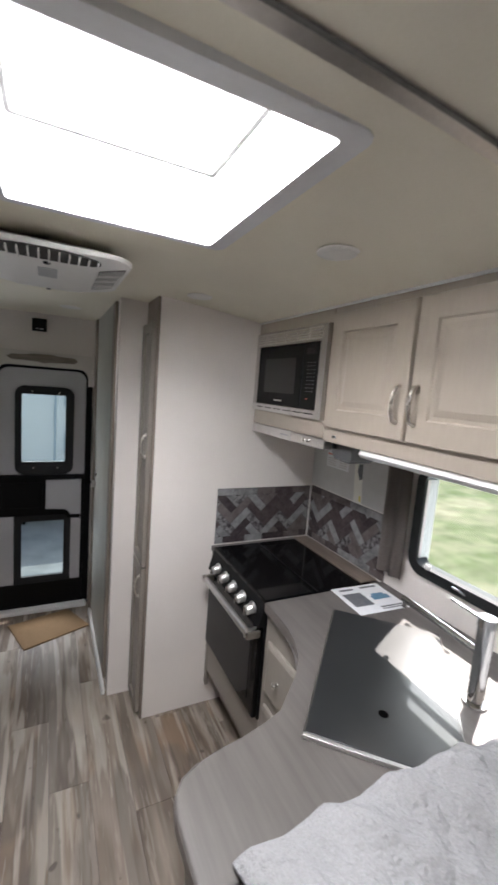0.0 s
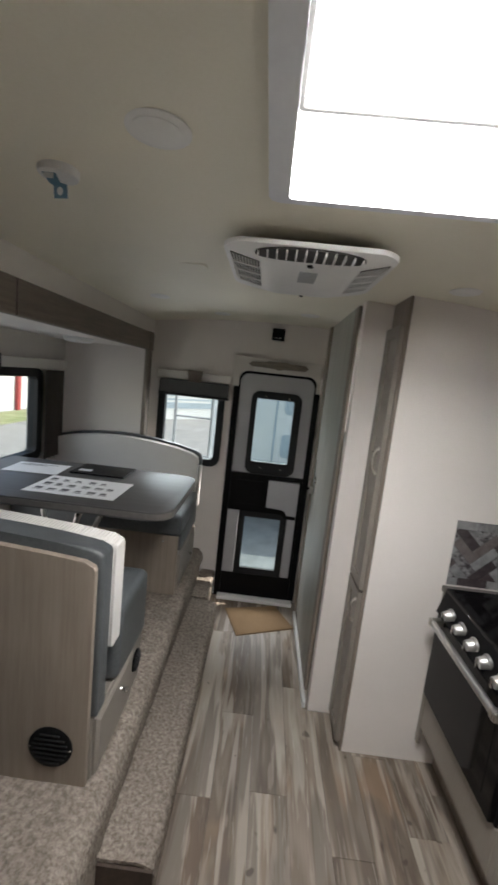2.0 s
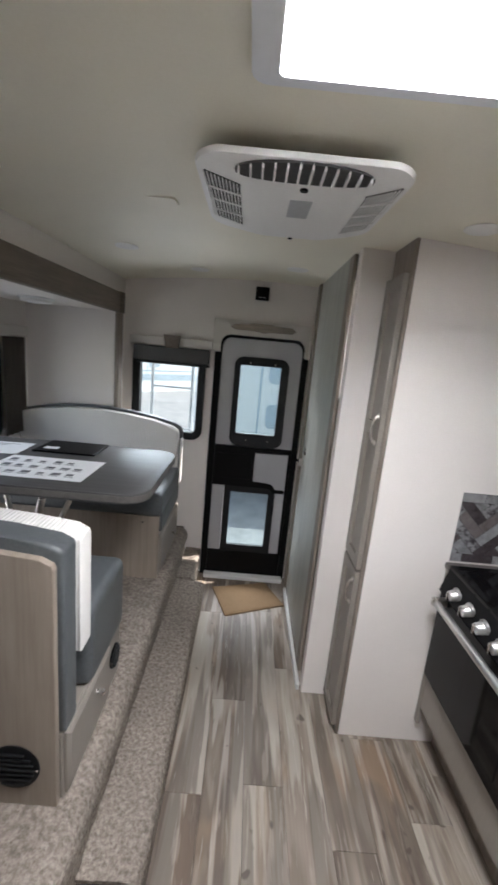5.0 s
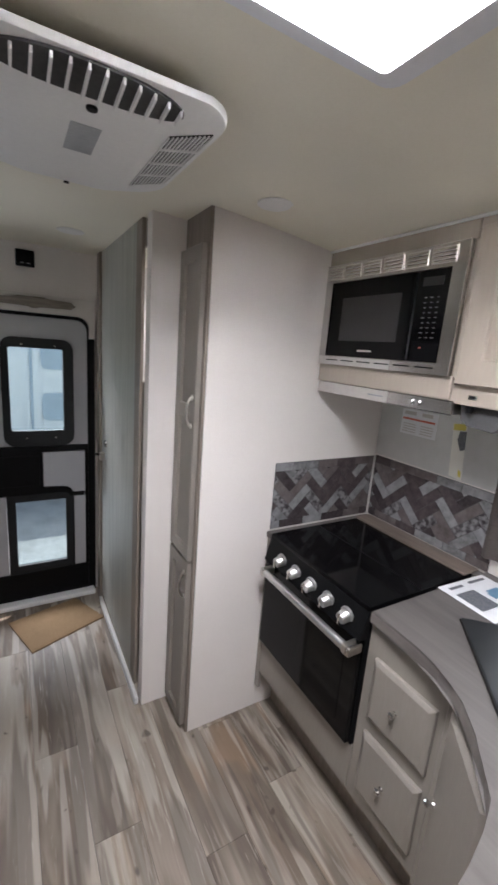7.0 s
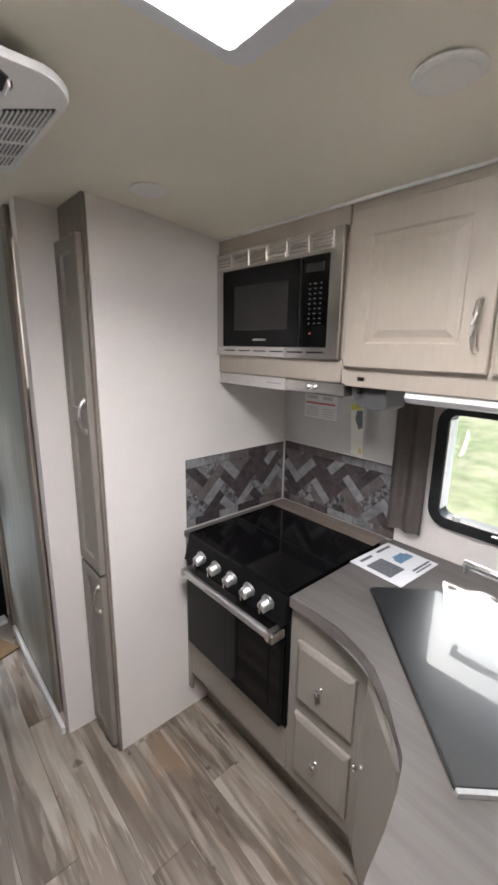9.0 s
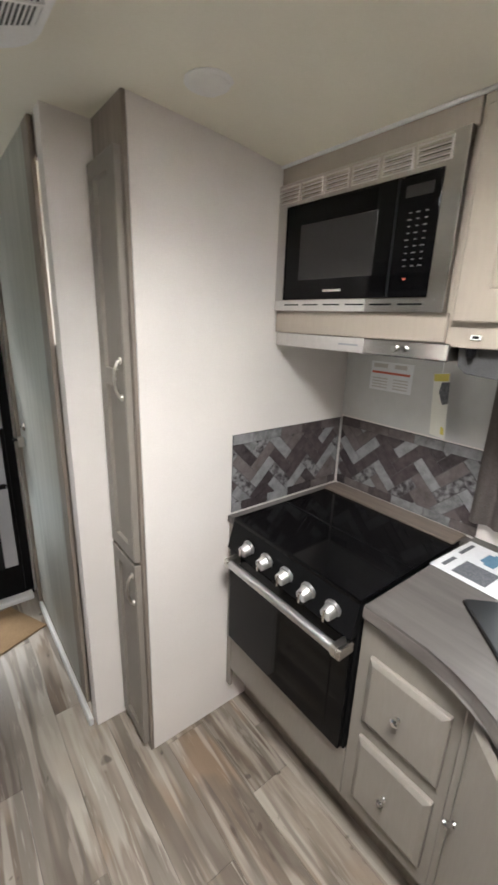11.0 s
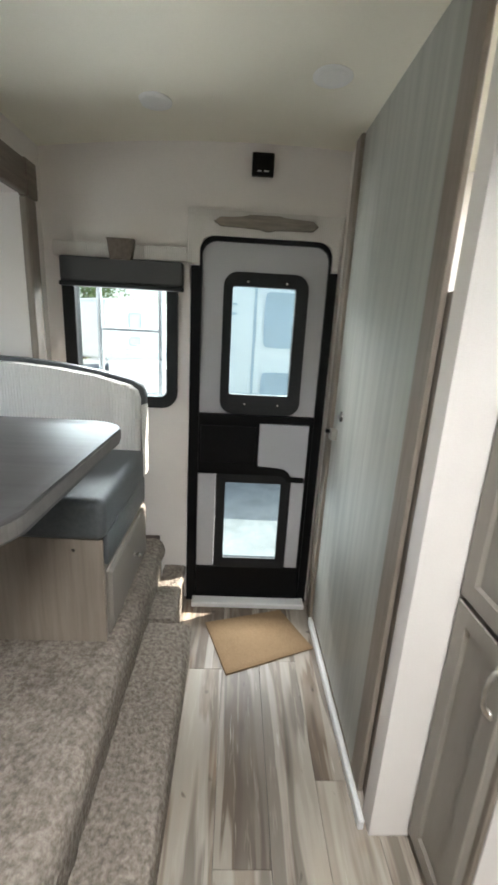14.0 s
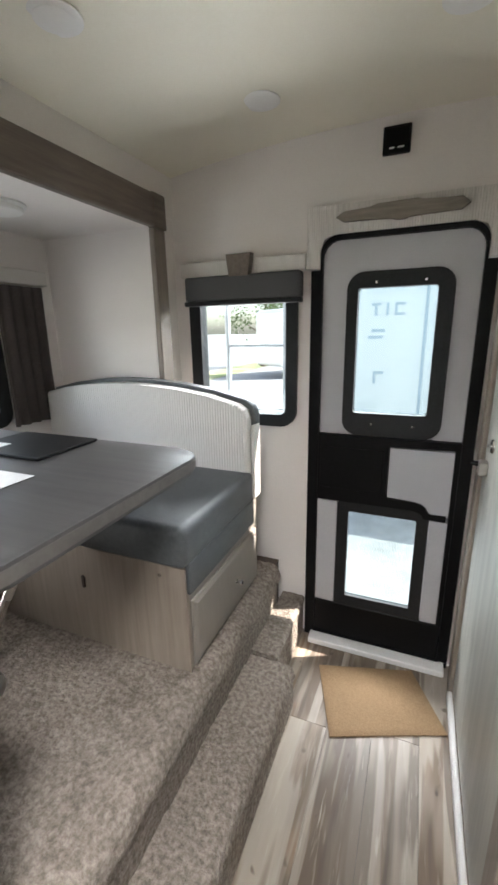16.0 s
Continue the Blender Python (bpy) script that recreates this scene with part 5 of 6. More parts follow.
BX0, BX1 = SLIDE_X + 0.004, -0.392
def bench_back(x_aisle, z_low, z_aisle, rise):
    """A back outline whose top climbs from the aisle towards the middle of the bench."""
    top = [(x_aisle - 0.035 - (x_aisle - BX0 - 0.05) * i / 8, z_aisle + rise * math.sin(radians(15 + 100 * i / 8))) for i in range(9)]
    return [(BX0 + 0.01, z_low), (x_aisle, z_low), (x_aisle, z_aisle - 0.014), (x_aisle - 0.005, z_aisle - 0.002)] + top


fb = thing("dinette_bench", (-0.88, 1.38, ZS), "slate leatherette dinette bench with white backrest beside the fridge", "bench", "dinette benches")
part("base", box(geo(), BX0, BX1, 1.132, 1.62, ZS, 0.605, 0.003), M_DRAWER, fb, "greige bench base")
part("end_panel", prism(geo(), bench_back(-0.398, ZS, 1.112, 0.048), "y", 1.108, 1.130, 0.003), M_PANEL, fb, "oak-look end panel")
dd = part("drawer", slab(geo(), "x", 1.14, 1.475, ZS + 0.012, 0.598, BX1 + 0.001, BX1 + 0.016), M_DRAWER, fb, "drawer front")
knob(dd, (BX1 + 0.014, 1.345, 0.535), (1, 0, 0))
part("seat", cushion(geo(), BX0 + 0.01, -0.372, 1.28, 1.605, 0.606, 0.878, 0.03), M_LEATHER, fb, "slate leatherette seat cushion", True)
part("back_shell", prism(geo(), bench_back(-0.384, 0.606, 1.140, 0.050), "y", 1.131, 1.214, 0.014, 3), M_LEATHER, fb, "slate leatherette back shell", True)
part("backrest", prism(geo(), bench_back(-0.376, 0.79, 1.134, 0.050), "y", 1.215, 1.292, 0.008, 3), M_RIB_X, fb, "white ribbed backrest", True)


def round_vent(name, c, axis, out, label, r=0.036):
    vt = thing(name, c, label, "vent")
    c = Vector(c)
    part("rim", disc(geo(), c, r, 0.008 * out, axis, 30), M_BLACK, vt, "", True)
    for i in range(-3, 4):
        bm = geo()
        h = r * 0.23
        w = math.sqrt(max(0.0, (r * 0.82) ** 2 - (i * h) ** 2))
        if axis == "y":
            box(bm, c.x - w, c.x + w, c.y + out * 0.013, c.y + out * 0.008, c.z + i * h - 0.0022, c.z + i * h + 0.0022)
        else:
            box(bm, c.x + out * 0.008, c.x + out * 0.013, c.y - w, c.y + w, c.z + i * h - 0.0022, c.z + i * h + 0.0022)
        part("louvre", bm, M_RUBBER, vt)
    for s in (-1, 1):
        at = (c.x + s * r * 0.93, c.y + out * 0.0075, c.z) if axis == "y" else (c.x + out * 0.0075, c.y + s * r * 0.93, c.z)
        part("screw", disc(geo(), at, 0.004, 0.002 * out, axis, 8), M_CHROME, vt, "chrome screw")


round_vent("floor_vent", (-0.508, 1.1085, 0.515), "y", -1, "round black vent in the bench end panel", 0.068)
round_vent("floor_vent", (BX1, 1.555, 0.492), "x", 1, "round black vent in the bench front", 0.045)

rb = thing("dinette_bench", (-0.88, 2.55, ZS), "slate leatherette dinette bench with arched white backrest by the window", "bench", "dinette benches")
part("base", box(geo(), BX0, BX1, 2.275, 2.835, ZS, 0.745, 0.003), M_DRAWER, rb, "greige bench base")
part("front_panel", box(geo(), BX0, BX1 + 0.004, 2.258, 2.274, ZS, 0.748, 0.002), M_PANEL, rb, "oak-look front panel")
dd = part("drawer", slab(geo(), "x", 2.285, 2.80, ZS + 0.012, 0.625, BX1 + 0.001, BX1 + 0.016), M_DRAWER, rb, "drawer front")
knob(dd, (BX1 + 0.014, 2.585, 0.508), (1, 0, 0))
part("seat", cushion(geo(), BX0 + 0.01, -0.375, 2.238, 2.775, 0.749, 0.882, 0.028), M_LEATHER, rb, "slate leatherette seat cushion", True)
part("seat_flap", box(geo(), -0.391, -0.374, 2.262, 2.765, 0.662, 0.765, 0.006, 2), M_LEATHER, rb, "leatherette flap over the bench front", True)
arch = [(-0.392, 0.83), (-0.388, 1.085), (-0.398, 1.118), (-0.43, 1.140), (-0.55, 1.170), (-0.70, 1.192), (-0.85, 1.204), (-0.97, 1.206), (-1.10, 1.200), (-1.25, 1.182), (-1.378, 1.155), (-1.378, 0.83)]
part("backrest", prism(geo(), arch, "y", 2.735, 2.798, 0.014, 3), M_RIB_X, rb, "arched white ribbed backrest", True)
shell = [(-0.378, 0.76), (-0.374, 1.095), (-0.386, 1.130), (-0.42, 1.154), (-0.55, 1.184), (-0.70, 1.206), (-0.85, 1.219), (-0.97, 1.221), (-1.10, 1.215), (-1.25, 1.197), (-1.382, 1.168), (-1.382, 0.76)]
part("back_shell", prism(geo(), shell, "y", 2.799, 2.845, 0.008, 2), M_LEATHER, rb, "slate leatherette piping and back", True)
part("edge_strip", box(geo(), -0.386, -0.370, 2.770, 2.83, 0.765, 1.06, 0.005, 2), M_RIB_X, rb, "white side strip", True)
vh = thing("bench_latch", (-0.95, 2.257, 0.60), "small dark finger hole in the bench panel", "latch")
part("hole", box(geo(), -0.787, -0.775, 2.2545, 2.2578, 0.595, 0.640, 0.003), M_STEPEND, vh)
part("screw", disc(geo(), (-0.475, 2.2575, 0.712), 0.006, -0.003, "y", 12), M_CHROME, vh)

tb = thing("dinette_table", (-0.85, 1.95, ZS), "dark wood-look laminate dinette table with rounded corners", "table")
TT = rrect(SLIDE_X + 0.006, -0.312, 1.618, 2.285, (0.01, 0.085, 0.085, 0.01), 8)
part("tabletop", prism(geo(), TT, "z", 1.066, 1.104, 0.007, 3), M_TABLE, tb, "dark laminate tabletop", True)
bm = geo()
ring(bm, rrect(SLIDE_X + 0.005, -0.311, 1.617, 2.286, (0.01, 0.086, 0.086, 0.01), 8), rrect(SLIDE_X + 0.010, -0.316, 1.622, 2.281, (0.01, 0.081, 0.081, 0.01), 8), "z", 1.073, 1.097)
part("edge_band", bm, M_TABLE_EDGE, tb, "lighter edge band")
for p0, p1 in (((-1.18, 1.72, 1.064), (-0.93, 1.93, ZS + 0.01)), ((-0.72, 1.72, 1.064), (-0.97, 1.93, ZS + 0.01)), ((-1.18, 2.18, 1.064), (-0.93, 1.97, ZS + 0.01)), ((-0.72, 2.18, 1.064), (-0.97, 1.97, ZS + 0.01))):
    part("leg", rod(geo(), p0, p1, 0.013, 0.013, 12), M_NICKEL, tb, "slanted metal leg", True)
part("foot", disc(geo(), (-0.95, 1.95, ZS), 0.09, 0.014, "z", 24), M_NICKEL, tb, "metal foot plate", True)

lrnd = random.Random(5)
grid_rects = []
for c in range(6):
    for r in range(3):
        if (c, r) == (5, 2):
            continue
        a0, b0 = 0.07 + c * 0.148 + lrnd.uniform(-0.01, 0.01), 0.13 + r * 0.275
        grid_rects += [(a0, a0 + lrnd.uniform(0.055, 0.09), b0 + 0.05, b0 + lrnd.uniform(0.11, 0.16)), (a0, a0 + 0.085, b0, b0 + 0.016)]
sheet_of_paper("leaflet", (-0.78, 1.842, 1.1045), 0.405, 0.275, 0, "large white leaflet with rows of small pictures on the table", grid_rects)
sheet_of_paper("leaflet", (-1.12, 2.08, 1.1045), 0.27, 0.20, 4, "plain white sheet near the dinette window on the table", [(0.1, 0.8, 0.8, 0.83), (0.1, 0.6, 0.7, 0.73)])
fo = thing("folder", (-0.80, 2.17, 1.1045), "black folder with a small white card on the table", "folder")
part("cover", box(geo(), -0.945, -0.66, 2.06, 2.268, 1.1048, 1.113, 0.002), M_BLACK, fo)
part("card", box(geo(), -0.915, -0.85, 2.10, 2.14, 1.1132, 1.114), M_PAPER, fo, "small white card")

# ---- fridge and the panel over it ----
fr = thing("fridge", (-1.0, 0.82, ZS), "tall dark grey two-door fridge, closed", "fridge")
M_FRIDGE = mat("fridge_skin", (0.060, 0.064, 0.060), (0.080, 0.084, 0.080), size=0.03, stretch=(1, 1, 0.5), rough=0.34, stain=0.1)
part("body", box(geo(), BX0, -0.722, 0.50, 1.100, ZS + 0.002, 1.760), M_BLACK, fr, "black cabinet body")
part("upper_door", box(geo(), -0.720, -0.694, 0.502, 1.098, 1.238, 1.760, 0.005, 2), M_FRIDGE, fr, "dark grey upper door")
part("lower_door", box(geo(), -0.720, -0.694, 0.502, 1.098, 0.445, 1.196, 0.005, 2), M_FRIDGE, fr, "dark grey lower door")
hb2 = part("handle_band", box(geo(), -0.720, -0.690, 0.502, 1.098, 1.198, 1.236, 0.003), M_BLACK, fr, "black handle band")
part("latch", box(geo(), -0.692, -0.686, 0.98, 1.05, 1.212, 1.222), M_RUBBER, hb2)
part("logo_bar", box(geo(), -0.6905, -0.689, 0.76, 0.82, 1.213, 1.22), M_NICKEL, hb2)
part("plinth", box(geo(), -0.722, -0.698, 0.502, 1.098, ZS + 0.002, 0.440), M_BLACK, fr, "black plinth")
ph = thing("fridge_header", (-1.0, 0.78, 1.762), "taupe panel with a ribbed white band above the fridge", "panel")
part("panel", box(geo(), -0.83, -0.700, 0.37, 1.098, 1.763, 1.800, 0.003), M_TRIM, ph)
part("band", box(geo(), -0.79, -0.692, 0.37, 1.100, 1.801, 1.842, 0.004), M_RIB_Y, ph, "ribbed white band")

# ---- bed ----
pf = thing("bed_platform", (0.9, -0.6, 0.0), "greige bed platform behind the kitchen counter", "bed base")
part("box", box(geo(), 0.40, WALL_R - 0.004, -1.59, 0.37, 0.0, 0.80), M_DRAWER, pf)
part("mattress", box(geo(), 0.40, WALL_R - 0.006, -1.59, 0.368, 0.802, 0.90, 0.03, 3), M_PLATE, pf, "white mattress")


def bedding(x, y):
    d = max(0.0, y - 0.345)
    e = max(0.0, 0.46 - x)
    z = 0.935 + 0.012 * noise.noise(Vector((x * 5, y * 5, 0)))
    for ang, f, amp in ((0.5, 7.0, 0.018), (-0.7, 11.0, 0.013), (1.3, 18.0, 0.009)):
        u, v = x * math.cos(ang) + y * math.sin(ang), -x * math.sin(ang) + y * math.cos(ang)
        z += amp * (1 - 2.2 * abs(noise.noise(Vector((u * f, v * f * 0.35, 4 + f)))))
    return max(0.906, z - 9.0 * d * d) - 6.0 * e * e


bl = thing("blanket", (0.9, -0.4, 0.90), "pale grey crumpled blanket spread over the bed", "blanket")
bm = geo()
soft_sheet(bm, 0.405, WALL_R - 0.008, -1.55, 0.402, 70, 110, bedding, 0.006)
for v in bm.verts:
    if v.co.y > 0.33:
        v.co.y += 0.018 * noise.noise(Vector((v.co.x * 9, 0.5, 0)))
part("cloth", bm, M_BLANKET, bl, "", True)

# ---- ceiling fittings ----


def down_light(x, y, z):
    l = thing("ceiling_light", (x, y, z), "round white recessed ceiling light, switched off", "ceiling light", "ceiling lights")
    part("ring", disc(geo(), (x, y, z), 0.058, -0.0045, "z", 36, -0.0005), M_LENS, l, "", True)
    part("lens", disc(geo(), (x, y, z - 0.0054), 0.044, -0.001, "z", 32, -0.001), M_LENS, l, "frosted lens", True)


for x, y in ((-0.207, 0.797), (-0.32, 2.74), (-0.585, 2.21), (0.225, 2.56), (0.775, 0.78), (0.685, 1.585)):
    down_light(x, y, ceil_z(x) + 0.001)
sl = thing("slide_light", (-1.09, 2.41, 1.808), "round clear puck light on the slide-out ceiling", "ceiling light")
part("base", disc(geo(), (-1.09, 2.41, 1.8085), 0.085, -0.010, "z", 32), M_PLATE, sl, "", True)
part("lens", disc(geo(), (-1.09, 2.41, 1.798), 0.075, -0.014, "z", 32, -0.006), M_LENS, sl, "clear ribbed lens", True)
hp = thing("ceiling_cover", (-0.30, 1.64, ceil_z(-0.3)), "small blank cover plate on the ceiling", "cover plate")
part("plate", prism(geo(), rrect(-0.35, -0.25, 1.60, 1.68, 0.02, 4), "z", ceil_z(-0.35) - 0.001, ceil_z(-0.25) + 0.002, 0.0005), M_CEIL, hp)
sd = thing("smoke_alarm", (-0.458, 0.938, ceil_z(-0.45)), "white smoke alarm with a blue tag hanging from it", "smoke alarm")
part("body", disc(geo(), (-0.452, 0.940, ceil_z(-0.452) + 0.003), 0.041, -0.017, "z", 28), M_PLATE, sd, "", True)
zt = ceil_z(-0.452) - 0.012
part("tag", prism(geo(), [(-0.478, zt), (-0.450, zt), (-0.437, zt - 0.020), (-0.424, zt - 0.022), (-0.421, zt - 0.048), (-0.449, zt - 0.050), (-0.451, zt - 0.027), (-0.462, zt - 0.020)], "y", 0.921, 0.9222), M_BLUEINK, sd, "blue paper tag")
part("tag_print", prism(geo(), [(-0.437 + 0.006 * math.cos(k * 0.524), zt - 0.036 + 0.008 * math.sin(k * 0.524)) for k in range(12)], "y", 0.9196, 0.9206), M_PAPER, sd, "white round print")
part("tag_fold", box(geo(), -0.472, -0.452, 0.9196, 0.9206, zt - 0.013, zt - 0.003), M_PLATE, sd, "pale printed end of the tag")

# air conditioner: a low housing with a curved outlet and two side grilles
ac = thing("air_conditioner", (0.11, 1.42, 2.08), "white ceiling air conditioner with an oval outlet and side grilles", "air conditioner")
ZT, ZB = 2.084, 2.017


def bowed(pts, amount=0.042):
    """The edge towards the bed swells out in the middle."""
    return [(x, y + amount * ((x - 0.100) / 0.235) ** 2 if y < 1.36 else y) for x, y in pts]


top_o = bowed(rrect(-0.070, 0.275, 1.290, 1.660, (0.05, 0.05, 0.11, 0.11), 7))
mid_o = bowed(rrect(-0.141, 0.345, 1.148, 1.716, (0.06, 0.06, 0.12, 0.12), 7))
rim_o = bowed(rrect(-0.139, 0.343, 1.151, 1.714, (0.06, 0.06, 0.12, 0.12), 7))
low_o = rrect(-0.022, 0.238, 1.270, 1.706, (0.02, 0.02, 0.05, 0.05), 7)
low_i = rrect(-0.016, 0.232, 1.278, 1.700, (0.018, 0.018, 0.048, 0.048), 7)
bm = geo()
rows = [[bm.verts.new((p[0], p[1], z)) for p in o] for o, z in ((top_o, ZT), (mid_o, 2.044), (mid_o, 2.038), (rim_o, 2.032), (low_o, ZB + 0.002), (low_i, ZB))]
for u, w in zip(rows, rows[1:]):
    for i in range(len(u)):
        bm.faces.new((u[i], u[(i + 1) % len(u)], w[(i + 1) % len(w)], w[i]))
bm.faces.new(rows[-1])
bm.faces.new(list(reversed(rows[0])))
part("housing", bm, M_AC, ac, "", True)


def slope_point(s, t):
    """On the sloped outlet face: s across, t from the near edge down to the flat."""
    return Vector((0.101 + s, 1.151 + 0.119 * t + 0.042 * (1 - t) * (s / 0.235) ** 2, 2.032 - 0.013 * t))


bm = geo()
ov = []
for k in range(32):
    t = 2 * math.pi * k / 32
    c_, s_ = math.cos(t), math.sin(t)
    ov.append(slope_point(0.152 * math.copysign(abs(c_) ** 0.7, c_), 0.58 + 0.34 * math.copysign(abs(s_) ** 0.8, s_)) + Vector((0, -0.0012, -0.0035)))
low = [bm.verts.new(p) for p in ov]
hi = [bm.verts.new(p + Vector((0, 0.002, 0.006))) for p in ov]
bm.faces.new(low)
bm.faces.new(list(reversed(hi)))
for k in range(32):
    bm.faces.new((low[k], low[(k + 1) % 32], hi[(k + 1) % 32], hi[k]))
part("outlet", bm, M_GRILLDK, ac, "dark oval air outlet")
for i in range(12):
    s = -0.143 + i * 0.026
    hgt = 0.33 * math.sqrt(max(0.05, 1 - (s / 0.160) ** 2))
    p, q = slope_point(s, 0.58 - hgt), slope_point(s, 0.58 + hgt)
    bm = geo()
    vs = []
    for base_p, dz in ((p, -0.001), (q, -0.001), (q, -0.013), (p, -0.013)):
        for dx in (-0.002, 0.002):
            vs.append(bm.verts.new(base_p + Vector((dx, -0.0015, dz))))
    for f in ((0, 2, 4, 6), (7, 5, 3, 1), (0, 1, 3, 2), (2, 3, 5, 4), (4, 5, 7, 6), (6, 7, 1, 0)):
        bm.faces.new([vs[k] for k in f])
    part("vane", bm, M_AC, ac)
for sgn, xa, xb in ((-1, -0.139, -0.022), (1, 0.343, 0.238)):
    bm = geo()

    def gp(u, w, off):
        """u: from the rim to the flat; w: along the side."""
        return Vector((xa + (xb - xa) * u, w, 2.032 - (2.032 - ZB - 0.002) * u - off))
    q = [gp(0.14, 1.262, 0.0022), gp(0.84, 1.305, 0.0022), gp(0.84, 1.612, 0.0022), gp(0.22, 1.575, 0.0022)]
    a_ = [bm.verts.new(v) for v in q]
    b_ = [bm.verts.new(v + Vector((0, 0, 0.004))) for v in q]
    bm.faces.new(a_)
    bm.faces.new(list(reversed(b_)))
    for k in range(4):
        bm.faces.new((a_[k], a_[(k + 1) % 4], b_[(k + 1) % 4], b_[k]))
    gr = part("grille", bm, M_GRILLDK, ac, "grey return-air grille")
    def slat(name, e0, e1, across):
        bm = geo()
        vs = [bm.verts.new(e + s * across) for e in (e0, e1) for s in (-1, 1)]
        vt = [bm.verts.new(v.co + Vector((0, 0, 0.003))) for v in vs]
        bm.faces.new((vs[0], vs[1], vs[3], vs[2]))
        bm.faces.new((vt[2], vt[3], vt[1], vt[0]))
        for i0, i1 in ((0, 1), (1, 3), (3, 2), (2, 0)):
            bm.faces.new((vs[i0], vt[i0], vt[i1], vs[i1]))
        part(name, bm, M_AC, gr)

    for k in range(11):
        u = 0.13 + k * 0.072
        slat("bar", gp(u, 1.262 + 0.043 * (u - 0.14) / 0.7, 0.0045), gp(u, 1.570 + 0.042 * (u - 0.14) / 0.7, 0.0045), Vector((0.0014, 0, 0)))
    for w in (1.345, 1.425, 1.505):
        slat("cross_bar", gp(0.12, w, 0.0055), gp(0.86, w + 0.02, 0.0055), Vector((0, 0.0030, 0)))
part("sensor", disc(geo(), (0.108, 1.288, ZB + 0.001), 0.010, -0.006, "z", 16), M_BLACK, ac, "black sensor")
part("screw", disc(geo(), (0.112, 1.704, ZB + 0.001), 0.007, -0.004, "z", 14), M_BLACK, ac, "dark screw")
part("rating_label", box(geo(), 0.082, 0.138, 1.36, 1.49, ZB - 0.0012, ZB + 0.0005), M_LABEL, ac, "grey rating label")

# door mat
dm = thing("door_mat", (0.13, 2.76, 0.0), "tan coir door mat lying askew before the entry door", "door mat")
c4 = [Vector((-0.108, 2.828, 0)), Vector((0.262, 2.935, 0)), Vector((0.388, 2.68, 0)), Vector((0.0, 2.522, 0))]
bm = geo()
N = 26
g = [[None] * (N + 1) for _ in range(N + 1)]
for i in range(N + 1):
    for j in range(N + 1):
        u, w = i / N, j / N
        p = (c4[3] * (1 - u) + c4[2] * u) * (1 - w) + (c4[0] * (1 - u) + c4[1] * u) * w
        e = min(u, 1 - u, w, 1 - w)
        dia = abs(((u * 5 + w * 3.5) % 1) - 0.5) * abs(((u * 5 - w * 3.5) % 1) - 0.5)
        g[i][j] = bm.verts.new((p.x, p.y, 0.006 + min(e * 60, 1) * 0.004 + 0.003 * dia + 0.0012 * noise.noise(Vector((u * 40, w * 40, 0)))))
for i in range(N):
    for j in range(N):
        bm.faces.new((g[i][j], g[i + 1][j], g[i + 1][j + 1], g[i][j + 1]))
rim = [g[i][0] for i in range(N + 1)] + [g[N][j] for j in range(1, N + 1)] + [g[i][N] for i in range(N - 1, -1, -1)] + [g[0][j] for j in range(N - 1, 0, -1)]
lowr = [bm.verts.new((v.co.x, v.co.y, 0.0005)) for v in rim]
for k in range(len(rim)):
    bm.faces.new((rim[k], lowr[k], lowr[(k + 1) % len(rim)], rim[(k + 1) % len(rim)]))
bm.faces.new(lowr)
part("mat_body", bm, M_COIR, dm, "", True)

# ---- outside ----
GZ = -0.78
solo("ground", box(geo(), -300, 300, -300, 300, GZ - 0.5, GZ), M_GROUND, "pale gravel yard", kind="structure")
solo("lawn", box(geo(), 3.6, 260, -200, 200, GZ + 0.004, GZ + 0.05), M_GRASS, "rough green meadow beyond the yard", kind="structure")
solo("lawn_strip", box(geo(), -10.7, -8.9, -60, 60, GZ + 0.004, GZ + 0.03), M_GRASS, "green verge before the white building", kind="structure")
# the camper's own outer skin stops light from below
solo("underbody", box(geo(), -1.46, 1.53, -1.66, 3.10, -0.14, -0.065), M_BLACK, "dark underbody of the camper", kind="structure")


